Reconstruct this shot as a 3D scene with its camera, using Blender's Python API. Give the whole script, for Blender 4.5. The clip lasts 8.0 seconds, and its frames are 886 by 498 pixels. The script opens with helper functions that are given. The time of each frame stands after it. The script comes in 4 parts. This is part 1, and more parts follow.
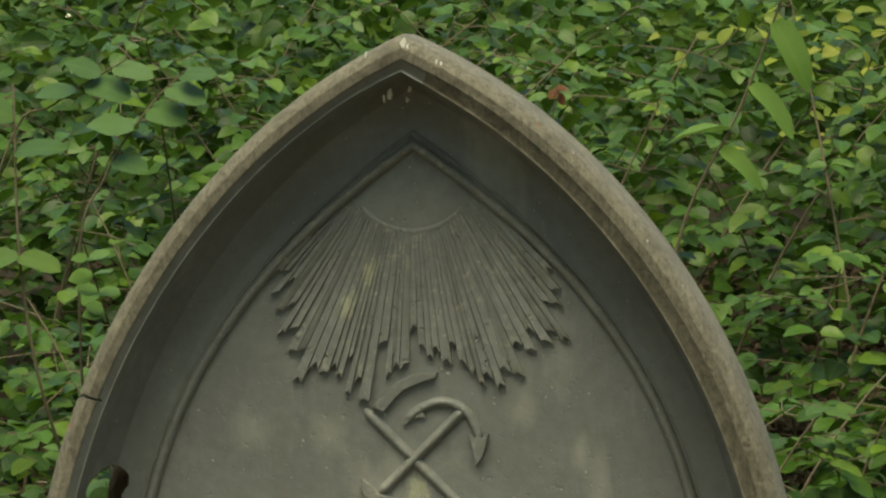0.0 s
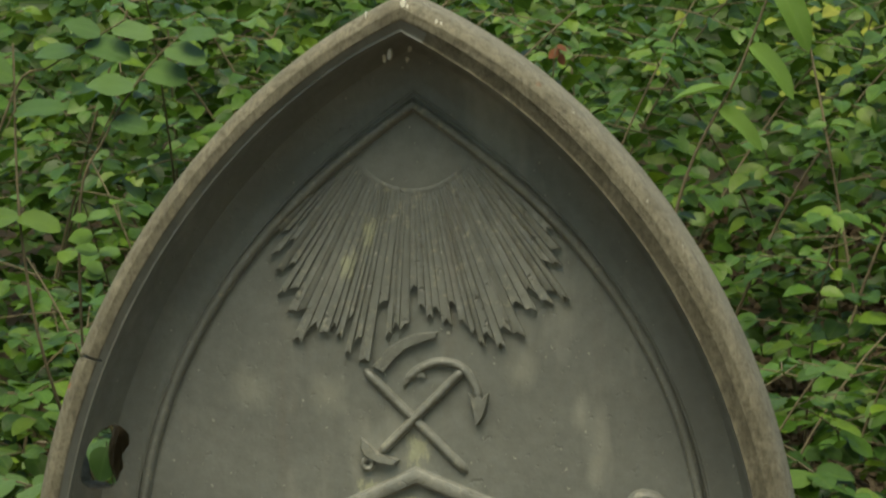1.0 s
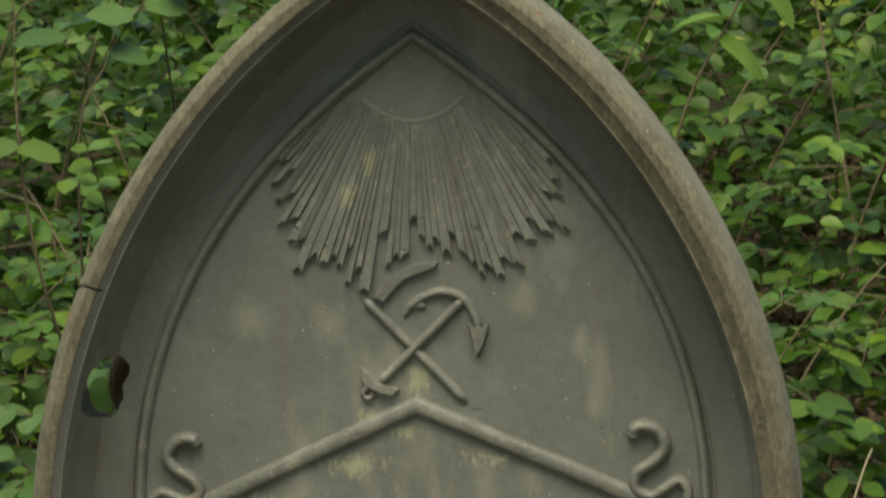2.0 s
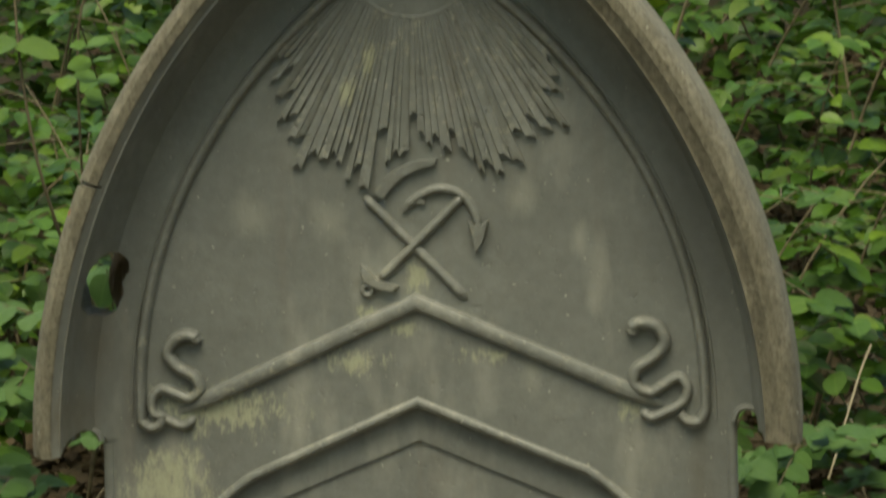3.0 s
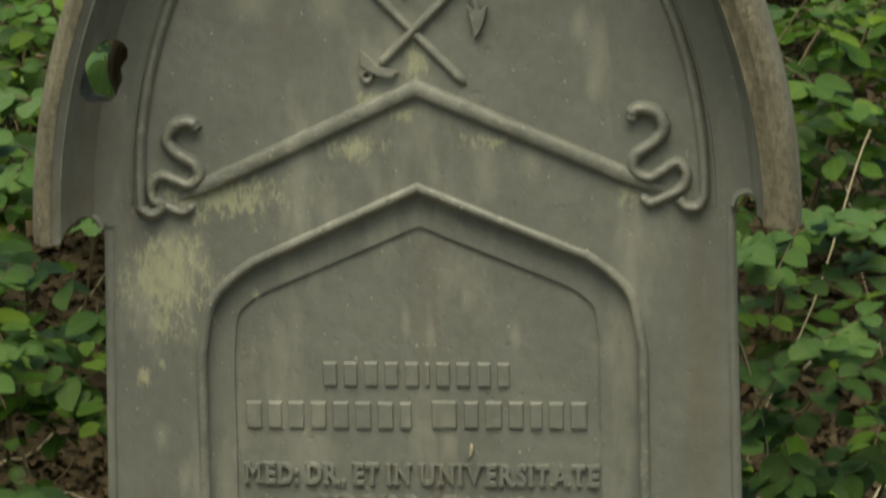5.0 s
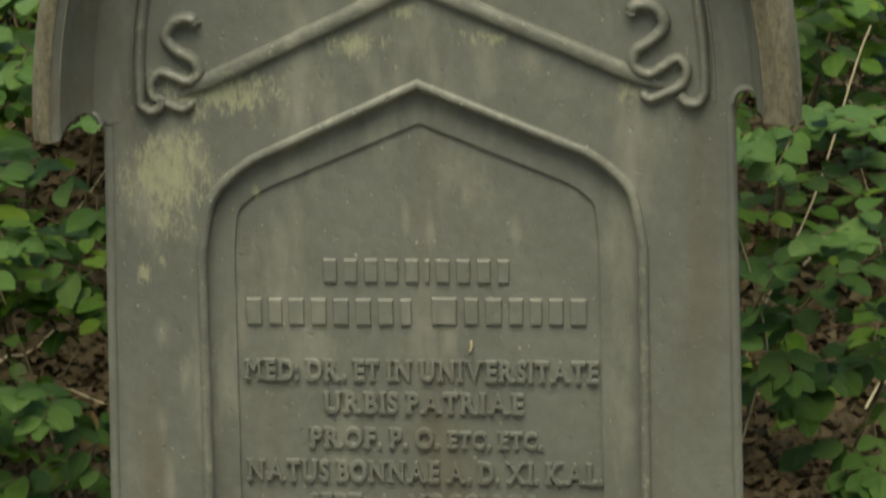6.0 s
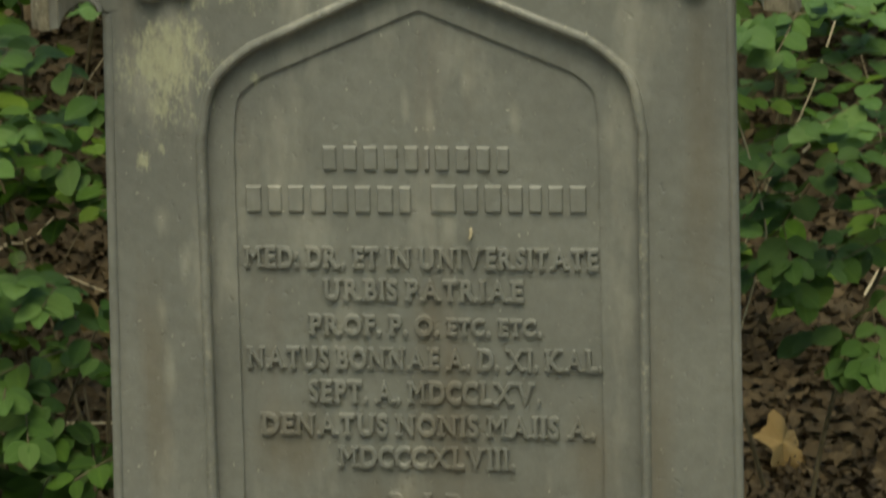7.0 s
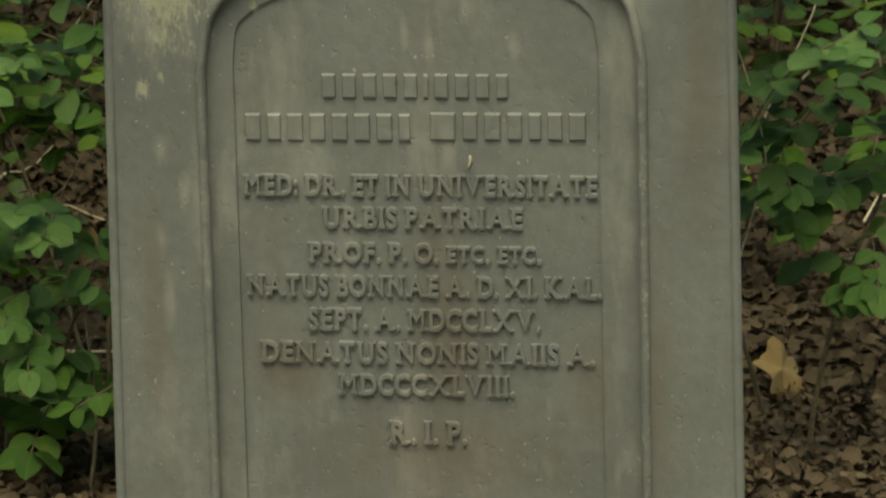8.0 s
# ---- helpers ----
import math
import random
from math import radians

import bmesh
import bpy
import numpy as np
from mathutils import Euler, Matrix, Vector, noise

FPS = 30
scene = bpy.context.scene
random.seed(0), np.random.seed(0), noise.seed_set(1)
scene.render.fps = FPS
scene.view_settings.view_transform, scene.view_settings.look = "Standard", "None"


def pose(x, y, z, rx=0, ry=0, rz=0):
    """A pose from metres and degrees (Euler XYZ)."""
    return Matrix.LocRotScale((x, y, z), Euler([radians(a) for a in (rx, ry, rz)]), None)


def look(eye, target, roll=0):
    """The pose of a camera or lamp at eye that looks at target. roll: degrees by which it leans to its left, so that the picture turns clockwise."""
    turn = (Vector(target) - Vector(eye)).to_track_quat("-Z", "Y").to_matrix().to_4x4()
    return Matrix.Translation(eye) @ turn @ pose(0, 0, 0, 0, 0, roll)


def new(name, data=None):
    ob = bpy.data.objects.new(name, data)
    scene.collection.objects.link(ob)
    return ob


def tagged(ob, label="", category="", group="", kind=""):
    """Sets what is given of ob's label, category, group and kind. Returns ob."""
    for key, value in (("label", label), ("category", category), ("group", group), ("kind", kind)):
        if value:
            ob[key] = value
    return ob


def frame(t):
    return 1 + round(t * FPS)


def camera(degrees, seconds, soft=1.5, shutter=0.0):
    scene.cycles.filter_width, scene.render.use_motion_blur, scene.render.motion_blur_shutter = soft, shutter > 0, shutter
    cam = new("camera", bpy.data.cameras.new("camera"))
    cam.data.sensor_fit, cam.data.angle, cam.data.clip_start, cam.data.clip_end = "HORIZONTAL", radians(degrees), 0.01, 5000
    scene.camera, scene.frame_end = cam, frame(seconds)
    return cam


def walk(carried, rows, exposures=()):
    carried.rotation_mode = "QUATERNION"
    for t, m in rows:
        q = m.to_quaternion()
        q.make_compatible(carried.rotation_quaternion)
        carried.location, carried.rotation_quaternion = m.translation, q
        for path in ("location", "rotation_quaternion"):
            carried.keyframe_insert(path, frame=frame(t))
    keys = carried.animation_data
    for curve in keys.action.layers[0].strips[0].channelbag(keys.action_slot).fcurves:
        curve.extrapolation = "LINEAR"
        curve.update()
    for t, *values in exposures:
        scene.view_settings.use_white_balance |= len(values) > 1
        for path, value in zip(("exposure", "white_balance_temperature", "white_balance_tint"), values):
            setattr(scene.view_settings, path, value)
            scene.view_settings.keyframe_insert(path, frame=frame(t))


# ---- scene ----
# ---- camera and its way: one stand, tilting down ----
cam = camera(16.0, 8.0, soft=2.2, shutter=0.9)
EYE, HEADING = (0.5, -4.0, 1.74), 6.55
ROWS = [  # seconds, pitch, turn to the right, roll
    (0.0, -3.500, 0.000, 0.000), (0.5, -3.797, 0.000, 0.000), (1.0, -4.227, 0.000, 0.008),
    (1.5, -4.790, 0.001, 0.015), (2.0, -5.500, 0.002, 0.022),
    (2.5, -6.340, 0.003, 0.033), (3.0, -7.375, 0.008, 0.065), (3.5, -8.321, 0.010, 0.095),
    (4.0, -9.317, 0.013, 0.140), (4.5, -10.292, 0.015, 0.177), (5.0, -11.265, 0.013, 0.205),
    (5.5, -12.215, 0.010, 0.230), (6.0, -13.143, 0.008, 0.254), (6.5, -14.100, 0.008, 0.275),
    (7.0, -15.190, 0.010, 0.300), (7.5, -15.930, 0.011, 0.363), (8.0, -16.506, 0.010, 0.440),
]
EXPOSURE, WHITE = 1.83, 8080
walk(cam, [(t, pose(*EYE, 90 + pitch, 0, HEADING - turn) @ pose(0, 0, 0, 0, 0, -roll)) for t, pitch, turn, roll in ROWS],
     [(0.0, EXPOSURE, WHITE, -0.5), (8.0, EXPOSURE, WHITE, -0.5)])

# ---- light: an overcast sky over a woodland clearing ----
world = bpy.data.worlds.new("sky")
scene.world = world
world.use_nodes = True
sky = world.node_tree.nodes.new("ShaderNodeTexSky")
sky.sky_type = "NISHITA"
sky.sun_disc = False
SUN_HIGH, SUN_ROUND = radians(68), radians(188)
sky.sun_elevation, sky.sun_rotation = SUN_HIGH, SUN_ROUND
background = world.node_tree.nodes["Background"]
background.inputs["Strength"].default_value = 0.1
world.node_tree.links.new(sky.outputs["Color"], background.inputs["Color"])
sun_data = bpy.data.lights.new("sun", "SUN")
sun_data.energy, sun_data.angle, sun_data.color = 1.5, radians(55), (1.0, 0.95, 0.82)
sun = new("sun", sun_data)
sun.matrix_world = look((-0.4, -2.7, 7.5), (0, 0, 0.6))


# ---- materials ----
def material(name):
    m = bpy.data.materials.new(name)
    m.use_nodes = True
    return m, m.node_tree.nodes, m.node_tree.links, m.node_tree.nodes["Principled BSDF"]


def coords(nodes, links, scale=(1, 1, 1)):
    tc = nodes.new("ShaderNodeTexCoord")
    mp = nodes.new("ShaderNodeMapping")
    mp.inputs["Scale"].default_value = scale
    links.new(tc.outputs["Object"], mp.inputs["Vector"])
    return mp.outputs["Vector"]


def grain(nodes, links, vector, scale, detail=4, rough=0.6):
    n = nodes.new("ShaderNodeTexNoise")
    n.inputs["Scale"].default_value, n.inputs["Detail"].default_value, n.inputs["Roughness"].default_value = scale, detail, rough
    links.new(vector, n.inputs["Vector"])
    return n.outputs["Fac"]


def span(nodes, links, value, lo, hi, a=0.0, b=1.0):
    n = nodes.new("ShaderNodeMapRange")
    for key, v in (("From Min", lo), ("From Max", hi), ("To Min", a), ("To Max", b)):
        n.inputs[key].default_value = v
    links.new(value, n.inputs["Value"])
    return n.outputs["Result"]


def maths(nodes, links, op, a, b):
    n = nodes.new("ShaderNodeMath")
    n.operation = op
    for k, v in enumerate((a, b)):
        if isinstance(v, (int, float)):
            n.inputs[k].default_value = v
        else:
            links.new(v, n.inputs[k])
    return n.outputs[0]


def blend(nodes, links, fac, a, b):
    n = nodes.new("ShaderNodeMix")
    n.data_type = "RGBA"
    for key, v in ((0, fac), (6, a), (7, b)):
        if isinstance(v, (int, float)):
            n.inputs[key].default_value = v
        elif isinstance(v, tuple):
            n.inputs[key].default_value = (*v, 1)
        else:
            links.new(v, n.inputs[key])
    return n.outputs[2]


def bump(nodes, links, height, strength, distance, bsdf):
    n = nodes.new("ShaderNodeBump")
    n.inputs["Strength"].default_value, n.inputs["Distance"].default_value = strength, distance
    links.new(height, n.inputs["Height"])
    links.new(n.outputs["Normal"], bsdf.inputs["Normal"])


# patches on the iron: x, z, half width, half height
LICHEN = ((-0.345, 0.865, 0.070, 0.10), (-0.275, 0.985, 0.12, 0.040), (-0.385, 0.735, 0.012, 0.022), (-0.36, 0.755, 0.013, 0.02), (-0.09, 1.052, 0.05, 0.022), (-0.002, 1.168, 0.024, 0.036),
          (-0.065, 1.118, 0.03, 0.014), (-0.02, 1.095, 0.025, 0.014), (0.09, 1.062, 0.040, 0.016), (-0.228, 0.845, 0.007, 0.014), (0.28, 0.99, 0.022, 0.022), (-0.06, 1.46, 0.016, 0.03), (-0.09, 1.41, 0.014, 0.025))
PALE = ((-0.363, 0.650, 0.012, 0.03), (-0.335, 0.59, 0.010, 0.035), (-0.37, 0.52, 0.008, 0.03), (-0.362, 0.43, 0.012, 0.05), (-0.226, 1.25, 0.035, 0.04), (0.215, 1.215, 0.014, 0.028), (0.233, 1.135, 0.014, 0.024),
        (0.14, 1.27, 0.03, 0.03), (-0.12, 1.243, 0.03, 0.04), (-0.025, 0.811, 0.007, 0.03), (0.010, 0.79, 0.008, 0.03), (0.057, 0.845, 0.010, 0.028), (0.122, 0.795, 0.012, 0.03), (0.03, 0.645, 0.014, 0.05), (0.15, 1.035, 0.016, 0.03), (-0.165, 0.955, 0.010, 0.03))
STAINS = ((-0.432, 1.075, 0.022, 0.07), (-0.455, 0.99, 0.03, 0.04), (0.03, 0.36, 0.05, 0.13), (0.0, 0.50, 0.02, 0.05), (0.225, 0.31, 0.035, 0.07), (-0.20, 0.33, 0.05, 0.05), (0.375, 0.74, 0.022, 0.20),
          (0.01, 0.20, 0.16, 0.07), (-0.385, 0.42, 0.02, 0.16), (0.315, 0.30, 0.02, 0.22))


def patches(nodes, links, spots, spread):
    """One at the middle of each patch, falling to nothing outside it."""
    mask = None
    for x, z, rx, rz in spots:
        mp = nodes.new("ShaderNodeMapping")
        mp.vector_type = "TEXTURE"
        mp.inputs["Location"].default_value = (x, 0.12, z)
        mp.inputs["Scale"].default_value = (rx, 1, rz)
        tc = nodes.new("ShaderNodeTexCoord")
        links.new(tc.outputs["Object"], mp.inputs["Vector"])
        ln = nodes.new("ShaderNodeVectorMath")
        ln.operation = "LENGTH"
        links.new(mp.outputs["Vector"], ln.inputs[0])
        near = span(nodes, links, ln.outputs["Value"], spread, 0.0)
        mask = near if mask is None else maths(nodes, links, "MAXIMUM", mask, near)
    return mask


def iron(name, lichen=True, worn=0.0):
    """Old grey oil paint on cast iron, chalky, with pale runs, rust and lichen."""
    m, nodes, links, bsdf = material(name)
    v = coords(nodes, links)
    runs = coords(nodes, links, (1, 1, 0.34))
    col = blend(nodes, links, span(nodes, links, grain(nodes, links, v, 5), 0.3, 0.7), (0.152, 0.160, 0.148), (0.206, 0.215, 0.199))
    col = blend(nodes, links, span(nodes, links, grain(nodes, links, v, 60, 5, 0.7), 0.35, 0.75, 0, 0.5), col, (0.108, 0.108, 0.098))
    pale = span(nodes, links, grain(nodes, links, runs, 13, 4), 0.54, 0.80, 0, 0.6)
    col = blend(nodes, links, pale, col, (0.36, 0.355, 0.31))
    rust = span(nodes, links, grain(nodes, links, coords(nodes, links, (1.6, 1, 0.11)), 9, 3), 0.60, 0.78, 0, 0.26)
    col = blend(nodes, links, rust, col, (0.150, 0.100, 0.066))
    specks = span(nodes, links, grain(nodes, links, v, 120, 2), 0.715, 0.75, 0, 0.8)
    col = blend(nodes, links, specks, col, (0.42, 0.42, 0.36))
    if worn:
        flecks = span(nodes, links, grain(nodes, links, v, 62, 5, 0.8), 0.55, 0.66, 0, 0.70 * worn)
        col = blend(nodes, links, flecks, col, (0.36, 0.35, 0.27))
        col = blend(nodes, links, span(nodes, links, grain(nodes, links, v, 75, 5, 0.8), 0.52, 0.70, 0, 0.48 * worn), col, (0.085, 0.074, 0.057))
    if lichen:
        tufts = maths(nodes, links, "ADD", span(nodes, links, grain(nodes, links, coords(nodes, links, (1, 1, 0.38)), 130, 6, 0.85), 0.3, 0.7), grain(nodes, links, v, 20, 4, 0.7))
        mask = span(nodes, links, maths(nodes, links, "ADD", patches(nodes, links, LICHEN, 1.7), tufts), 1.56, 1.88, 0, 0.85)
        shade = blend(nodes, links, grain(nodes, links, coords(nodes, links, (1, 1, 0.5)), 75, 4, 0.8), (0.20, 0.208, 0.135), (0.52, 0.525, 0.38))
        col = blend(nodes, links, mask, col, shade)
        soft = maths(nodes, links, "ADD", patches(nodes, links, PALE, 1.6), maths(nodes, links, "MULTIPLY", grain(nodes, links, coords(nodes, links, (1, 1, 0.3)), 45, 5, 0.75), 0.95))
        col = blend(nodes, links, span(nodes, links, soft, 0.85, 1.4, 0, 0.32), col, (0.40, 0.40, 0.34))
        streaky = grain(nodes, links, coords(nodes, links, (1, 1, 0.12)), 34, 4)
        dirt = span(nodes, links, maths(nodes, links, "ADD", patches(nodes, links, STAINS, 1.8), streaky), 0.75, 1.35, 0, 0.38)
        col = blend(nodes, links, dirt, col, (0.135, 0.108, 0.070))
    links.new(col, bsdf.inputs["Base Color"])
    sheen = maths(nodes, links, "ADD", grain(nodes, links, coords(nodes, links, (1, 1, 0.16)), 17, 4), maths(nodes, links, "MULTIPLY", grain(nodes, links, v, 70, 3), 0.4))
    links.new(span(nodes, links, sheen, 0.52, 0.92, 0.34, 0.62), bsdf.inputs["Roughness"])
    bsdf.inputs["Specular IOR Level"].default_value = 0.5
    h = maths(nodes, links, "ADD", grain(nodes, links, v, 30, 4, 0.5), maths(nodes, links, "MULTIPLY", grain(nodes, links, v, 200, 3), 0.22))
    pits = span(nodes, links, grain(nodes, links, v, 85, 2), 0.26, 0.36, 0, 0.5)
    bump(nodes, links, maths(nodes, links, "ADD", h, pits), 0.38 + 0.42 * worn, 0.004, bsdf)
    return m


def crusted():
    """The weathered crest of the rim: bare, dusty brown with grey crust."""
    m, nodes, links, bsdf = material("weathered_rim")
    v = coords(nodes, links)
    along = coords(nodes, links, (1, 1, 0.55))
    col = blend(nodes, links, span(nodes, links, grain(nodes, links, along, 34, 5, 0.7), 0.35, 0.68), (0.150, 0.137, 0.096), (0.285, 0.260, 0.190))
    col = blend(nodes, links, span(nodes, links, grain(nodes, links, along, 150, 5, 0.8), 0.45, 0.66, 0, 0.75), col, (0.066, 0.058, 0.040))
    col = blend(nodes, links, span(nodes, links, grain(nodes, links, v, 55, 3), 0.70, 0.74, 0, 0.8), col, (0.48, 0.46, 0.38))
    col = blend(nodes, links, span(nodes, links, grain(nodes, links, v, 13, 2), 0.74, 0.76, 0, 0.9), col, (0.30, 0.12, 0.045))
    links.new(col, bsdf.inputs["Base Color"])
    bsdf.inputs["Roughness"].default_value = 0.85
    bump(nodes, links, grain(nodes, links, v, 110, 6, 0.8), 1.0, 0.007, bsdf)
    return m


def plain(name, a, b, scale=40, rough=0.8, depth=0.003):
    m, nodes, links, bsdf = material(name)
    v = coords(nodes, links)
    f = grain(nodes, links, v, scale, 5, 0.7)
    links.new(blend(nodes, links, span(nodes, links, f, 0.3, 0.7), a, b), bsdf.inputs["Base Color"])
    bsdf.inputs["Roughness"].default_value = rough
    bump(nodes, links, f, 0.5, depth, bsdf)
    return m


def leafy(name, colours, gloss=0.36, thin=0.28, single=False):
    """Leaf tissue: colours vary leaf by leaf, light passes through."""
    m, nodes, links, bsdf = material(name)
    if single:
        pick = nodes.new("ShaderNodeObjectInfo").outputs["Random"]
    else:
        pick = nodes.new("ShaderNodeNewGeometry").outputs["Random Per Island"]
    ramp = nodes.new("ShaderNodeValToRGB")
    el = ramp.color_ramp.elements
    while len(el) < len(colours):
        el.new(0.5)
    for k, c in enumerate(colours):
        el[k].position, el[k].color = k / (len(colours) - 1), (*c, 1)
    links.new(pick, ramp.inputs["Fac"])
    v = coords(nodes, links)
    f = grain(nodes, links, v, 45, 4)
    col = blend(nodes, links, span(nodes, links, f, 0.3, 0.75, 0, 0.45), ramp.outputs["Color"], tuple(0.55 * x for x in colours[0]))
    rib = nodes.new("ShaderNodeAttribute")
    rib.attribute_name = "rib"
    col = blend(nodes, links, span(nodes, links, rib.outputs["Fac"], 0.0, 0.12, 0.16, 0.0), col, tuple(min(1, 1.5 * x + 0.02) for x in colours[-1]))
    links.new(col, bsdf.inputs["Base Color"])
    bsdf.inputs["Roughness"].default_value = gloss
    bsdf.inputs["Specular IOR Level"].default_value = 0.24
    bump(nodes, links, grain(nodes, links, v, 130, 3), 0.5, 0.003, bsdf)
    tr = nodes.new("ShaderNodeBsdfTranslucent")
    links.new(col, tr.inputs["Color"])
    mix = nodes.new("ShaderNodeMixShader")
    mix.inputs["Fac"].default_value = thin
    links.new(bsdf.outputs[0], mix.inputs[1])
    links.new(tr.outputs[0], mix.inputs[2])
    links.new(mix.outputs[0], nodes["Material Output"].inputs["Surface"])
    return m


GREENS = [(0.015, 0.041, 0.005), (0.037, 0.090, 0.010), (0.060, 0.135, 0.015), (0.077, 0.155, 0.024), (0.115, 0.192, 0.018)]
IRON = iron("painted_iron")
RELIEF = iron("painted_iron_relief", lichen=False, worn=0.85)
WORN = iron("worn_iron", lichen=True, worn=1.0)
CRUST = crusted()
LEAF = leafy("shrub_leaf", GREENS, single=True)
FOLIAGE = leafy("shrub_foliage", GREENS)
# distant greens run from dark to pale: sunlit and shaded leaves put into colour
FAR_LIT_FOLIAGE = leafy("far_lit_foliage", [(0.030, 0.070, 0.016), (0.10, 0.20, 0.045), (0.18, 0.285, 0.065), (0.31, 0.40, 0.10)], thin=0.5)
SHOOT = leafy("shoot_leaf", [(0.054, 0.122, 0.024), (0.082, 0.162, 0.038), (0.108, 0.190, 0.052)], single=True)
YOUNG = leafy("young_leaf", [(0.095, 0.190, 0.028), (0.130, 0.235, 0.038)], single=True)
BARK = plain("twig_bark", (0.062, 0.050, 0.026), (0.135, 0.108, 0.058), 60)
STRAW = plain("dry_straw", (0.42, 0.36, 0.24), (0.55, 0.48, 0.34), 60)
SOIL = plain("soil", (0.050, 0.037, 0.021), (0.115, 0.086, 0.050), 14, 0.95, 0.02)
LITTER = leafy("leaf_litter", [(0.050, 0.035, 0.019), (0.082, 0.058, 0.032), (0.112, 0.081, 0.045), (0.175, 0.128, 0.074)], gloss=0.8, thin=0.1)
AUTUMN = leafy("yellow_leaf", [(0.38, 0.25, 0.10), (0.46, 0.32, 0.15)], gloss=0.7, thin=0.25, single=True)
RUSSET = leafy("russet_leaf", [(0.16, 0.055, 0.026), (0.20, 0.075, 0.032)], gloss=0.6, thin=0.3, single=True)
# yellow-green leaves with the sunlight on them put into the colour
SUNLIT = leafy("sunlit_foliage", [(0.22, 0.30, 0.05), (0.34, 0.40, 0.07), (0.48, 0.48, 0.10)], thin=0.6)
BERRY = plain("white_berry", (0.6, 0.58, 0.5), (0.75, 0.72, 0.65), 30, 0.4)


# ---- building helpers ----
def mesh_from(name, verts, faces, mats, index=None, smooth=False):
    me = bpy.data.meshes.new(name)
    me.from_pydata([tuple(v) for v in verts], [], [tuple(f) for f in faces])
    for m in (mats if isinstance(mats, (list, tuple)) else [mats]):
        me.materials.append(m)
    if index is not None:
        me.polygons.foreach_set("material_index", index)
    if smooth:
        me.polygons.foreach_set("use_smooth", [True] * len(me.polygons))
    me.update()
    return me


def part(name, me, parent, label=""):
    ob = new(name, me)
    ob.parent = parent
    return tagged(ob, label)


def tidy(me, angle=35):
    """Outward normals, and smooth shading up to that angle."""
    bm = bmesh.new()
    bm.from_mesh(me)
    bmesh.ops.remove_doubles(bm, verts=bm.verts, dist=1e-5)
    bmesh.ops.recalc_face_normals(bm, faces=bm.faces)
    for f in bm.faces:
        f.smooth = True
    for e in bm.edges:
        e.smooth = len(e.link_faces) == 2 and e.calc_face_angle(0) < radians(angle)
    bm.to_mesh(me)
    bm.free()
    return me


def sweep(path, section, mats, index=None, name="moulding", widths=None, angle=35, other=None, shares=None):
    """A closed section of (inward offset, y) carried along a path of (x, z), turning by shares into another; inward lies to the right of the way."""
    n, k = len(path), len(section)
    verts, faces, mi = [], [], []
    for i, (x, z) in enumerate(path):
        a = Vector(path[i]) - Vector(path[i - 1]) if i else Vector(path[1]) - Vector(path[0])
        b = Vector(path[i + 1]) - Vector(path[i]) if i < n - 1 else a
        a, b = a.normalized(), b.normalized()
        t = (a + b).normalized() if (a + b).length > 1e-6 else a
        reach = 1 / max(0.5, t.dot(a))
        nx, nz = t[1] * reach, -t[0] * reach
        s = widths[i] if widths else 1
        here = [(o + (q - o) * shares[i], y + (w - y) * shares[i]) for (o, y), (q, w) in zip(section, other)] if other else section
        verts += [(x + nx * o * s, y if s == 1 else section_base(here) + (y - section_base(here)) * s, z + nz * o * s) for o, y in here]
    for i in range(n - 1):
        for j in range(k):
            faces.append((i * k + j, i * k + (j + 1) % k, (i + 1) * k + (j + 1) % k, (i + 1) * k + j))
            mi.append(index[j] if index else 0)
    faces += [tuple(range(k)), tuple(range((n - 1) * k, n * k))]
    mi += [index[0] if index else 0] * 2
    return tidy(mesh_from(name, verts, faces, mats, mi), angle)


def section_base(section):
    return max(y for _, y in section)


def bead(r, y, proud, sides=10, back=0.006):
    """A half-round section on the face at depth y."""
    return [(-r, y + back)] + [(-r * math.cos(math.pi * i / sides), y - proud * math.sin(math.pi * i / sides)) for i in range(sides + 1)] + [(r, y + back)]


def smooth_line(points, steps=8):
    """A Catmull-Rom line through the points."""
    p = [Vector(q) for q in points]
    p = [2 * p[0] - p[1]] + p + [2 * p[-1] - p[-2]]
    out = []
    for i in range(1, len(p) - 2):
        for s in range(steps):
            t = s / steps
            out.append(0.5 * (2 * p[i] + (p[i + 1] - p[i - 1]) * t + (2 * p[i - 1] - 5 * p[i] + 4 * p[i + 1] - p[i + 2]) * t * t
                              + (3 * p[i] - p[i - 1] - 3 * p[i + 1] + p[i + 2]) * t ** 3))
    return [tuple(q) for q in out] + [tuple(p[-2])]


def prism(outline, y0, y1, mats, name="plate", taper=0.0):
    """An outline of (x, z) from depth y0 (back) to y1 (front), the front drawn in by taper."""
    n = len(outline)
    cx, cz = sum(p[0] for p in outline) / n, sum(p[1] for p in outline) / n
    verts = [(x, y0, z) for x, z in outline]
    for x, z in outline:
        d = math.hypot(x - cx, z - cz) or 1
        verts.append((x - (x - cx) / d * taper, y1, z - (z - cz) / d * taper))
    faces = [tuple(range(n)), tuple(range(2 * n - 1, n - 1, -1))] + [(i, (i + 1) % n, n + (i + 1) % n, n + i) for i in range(n)]
    return tidy(mesh_from(name, verts, faces, mats), 20)


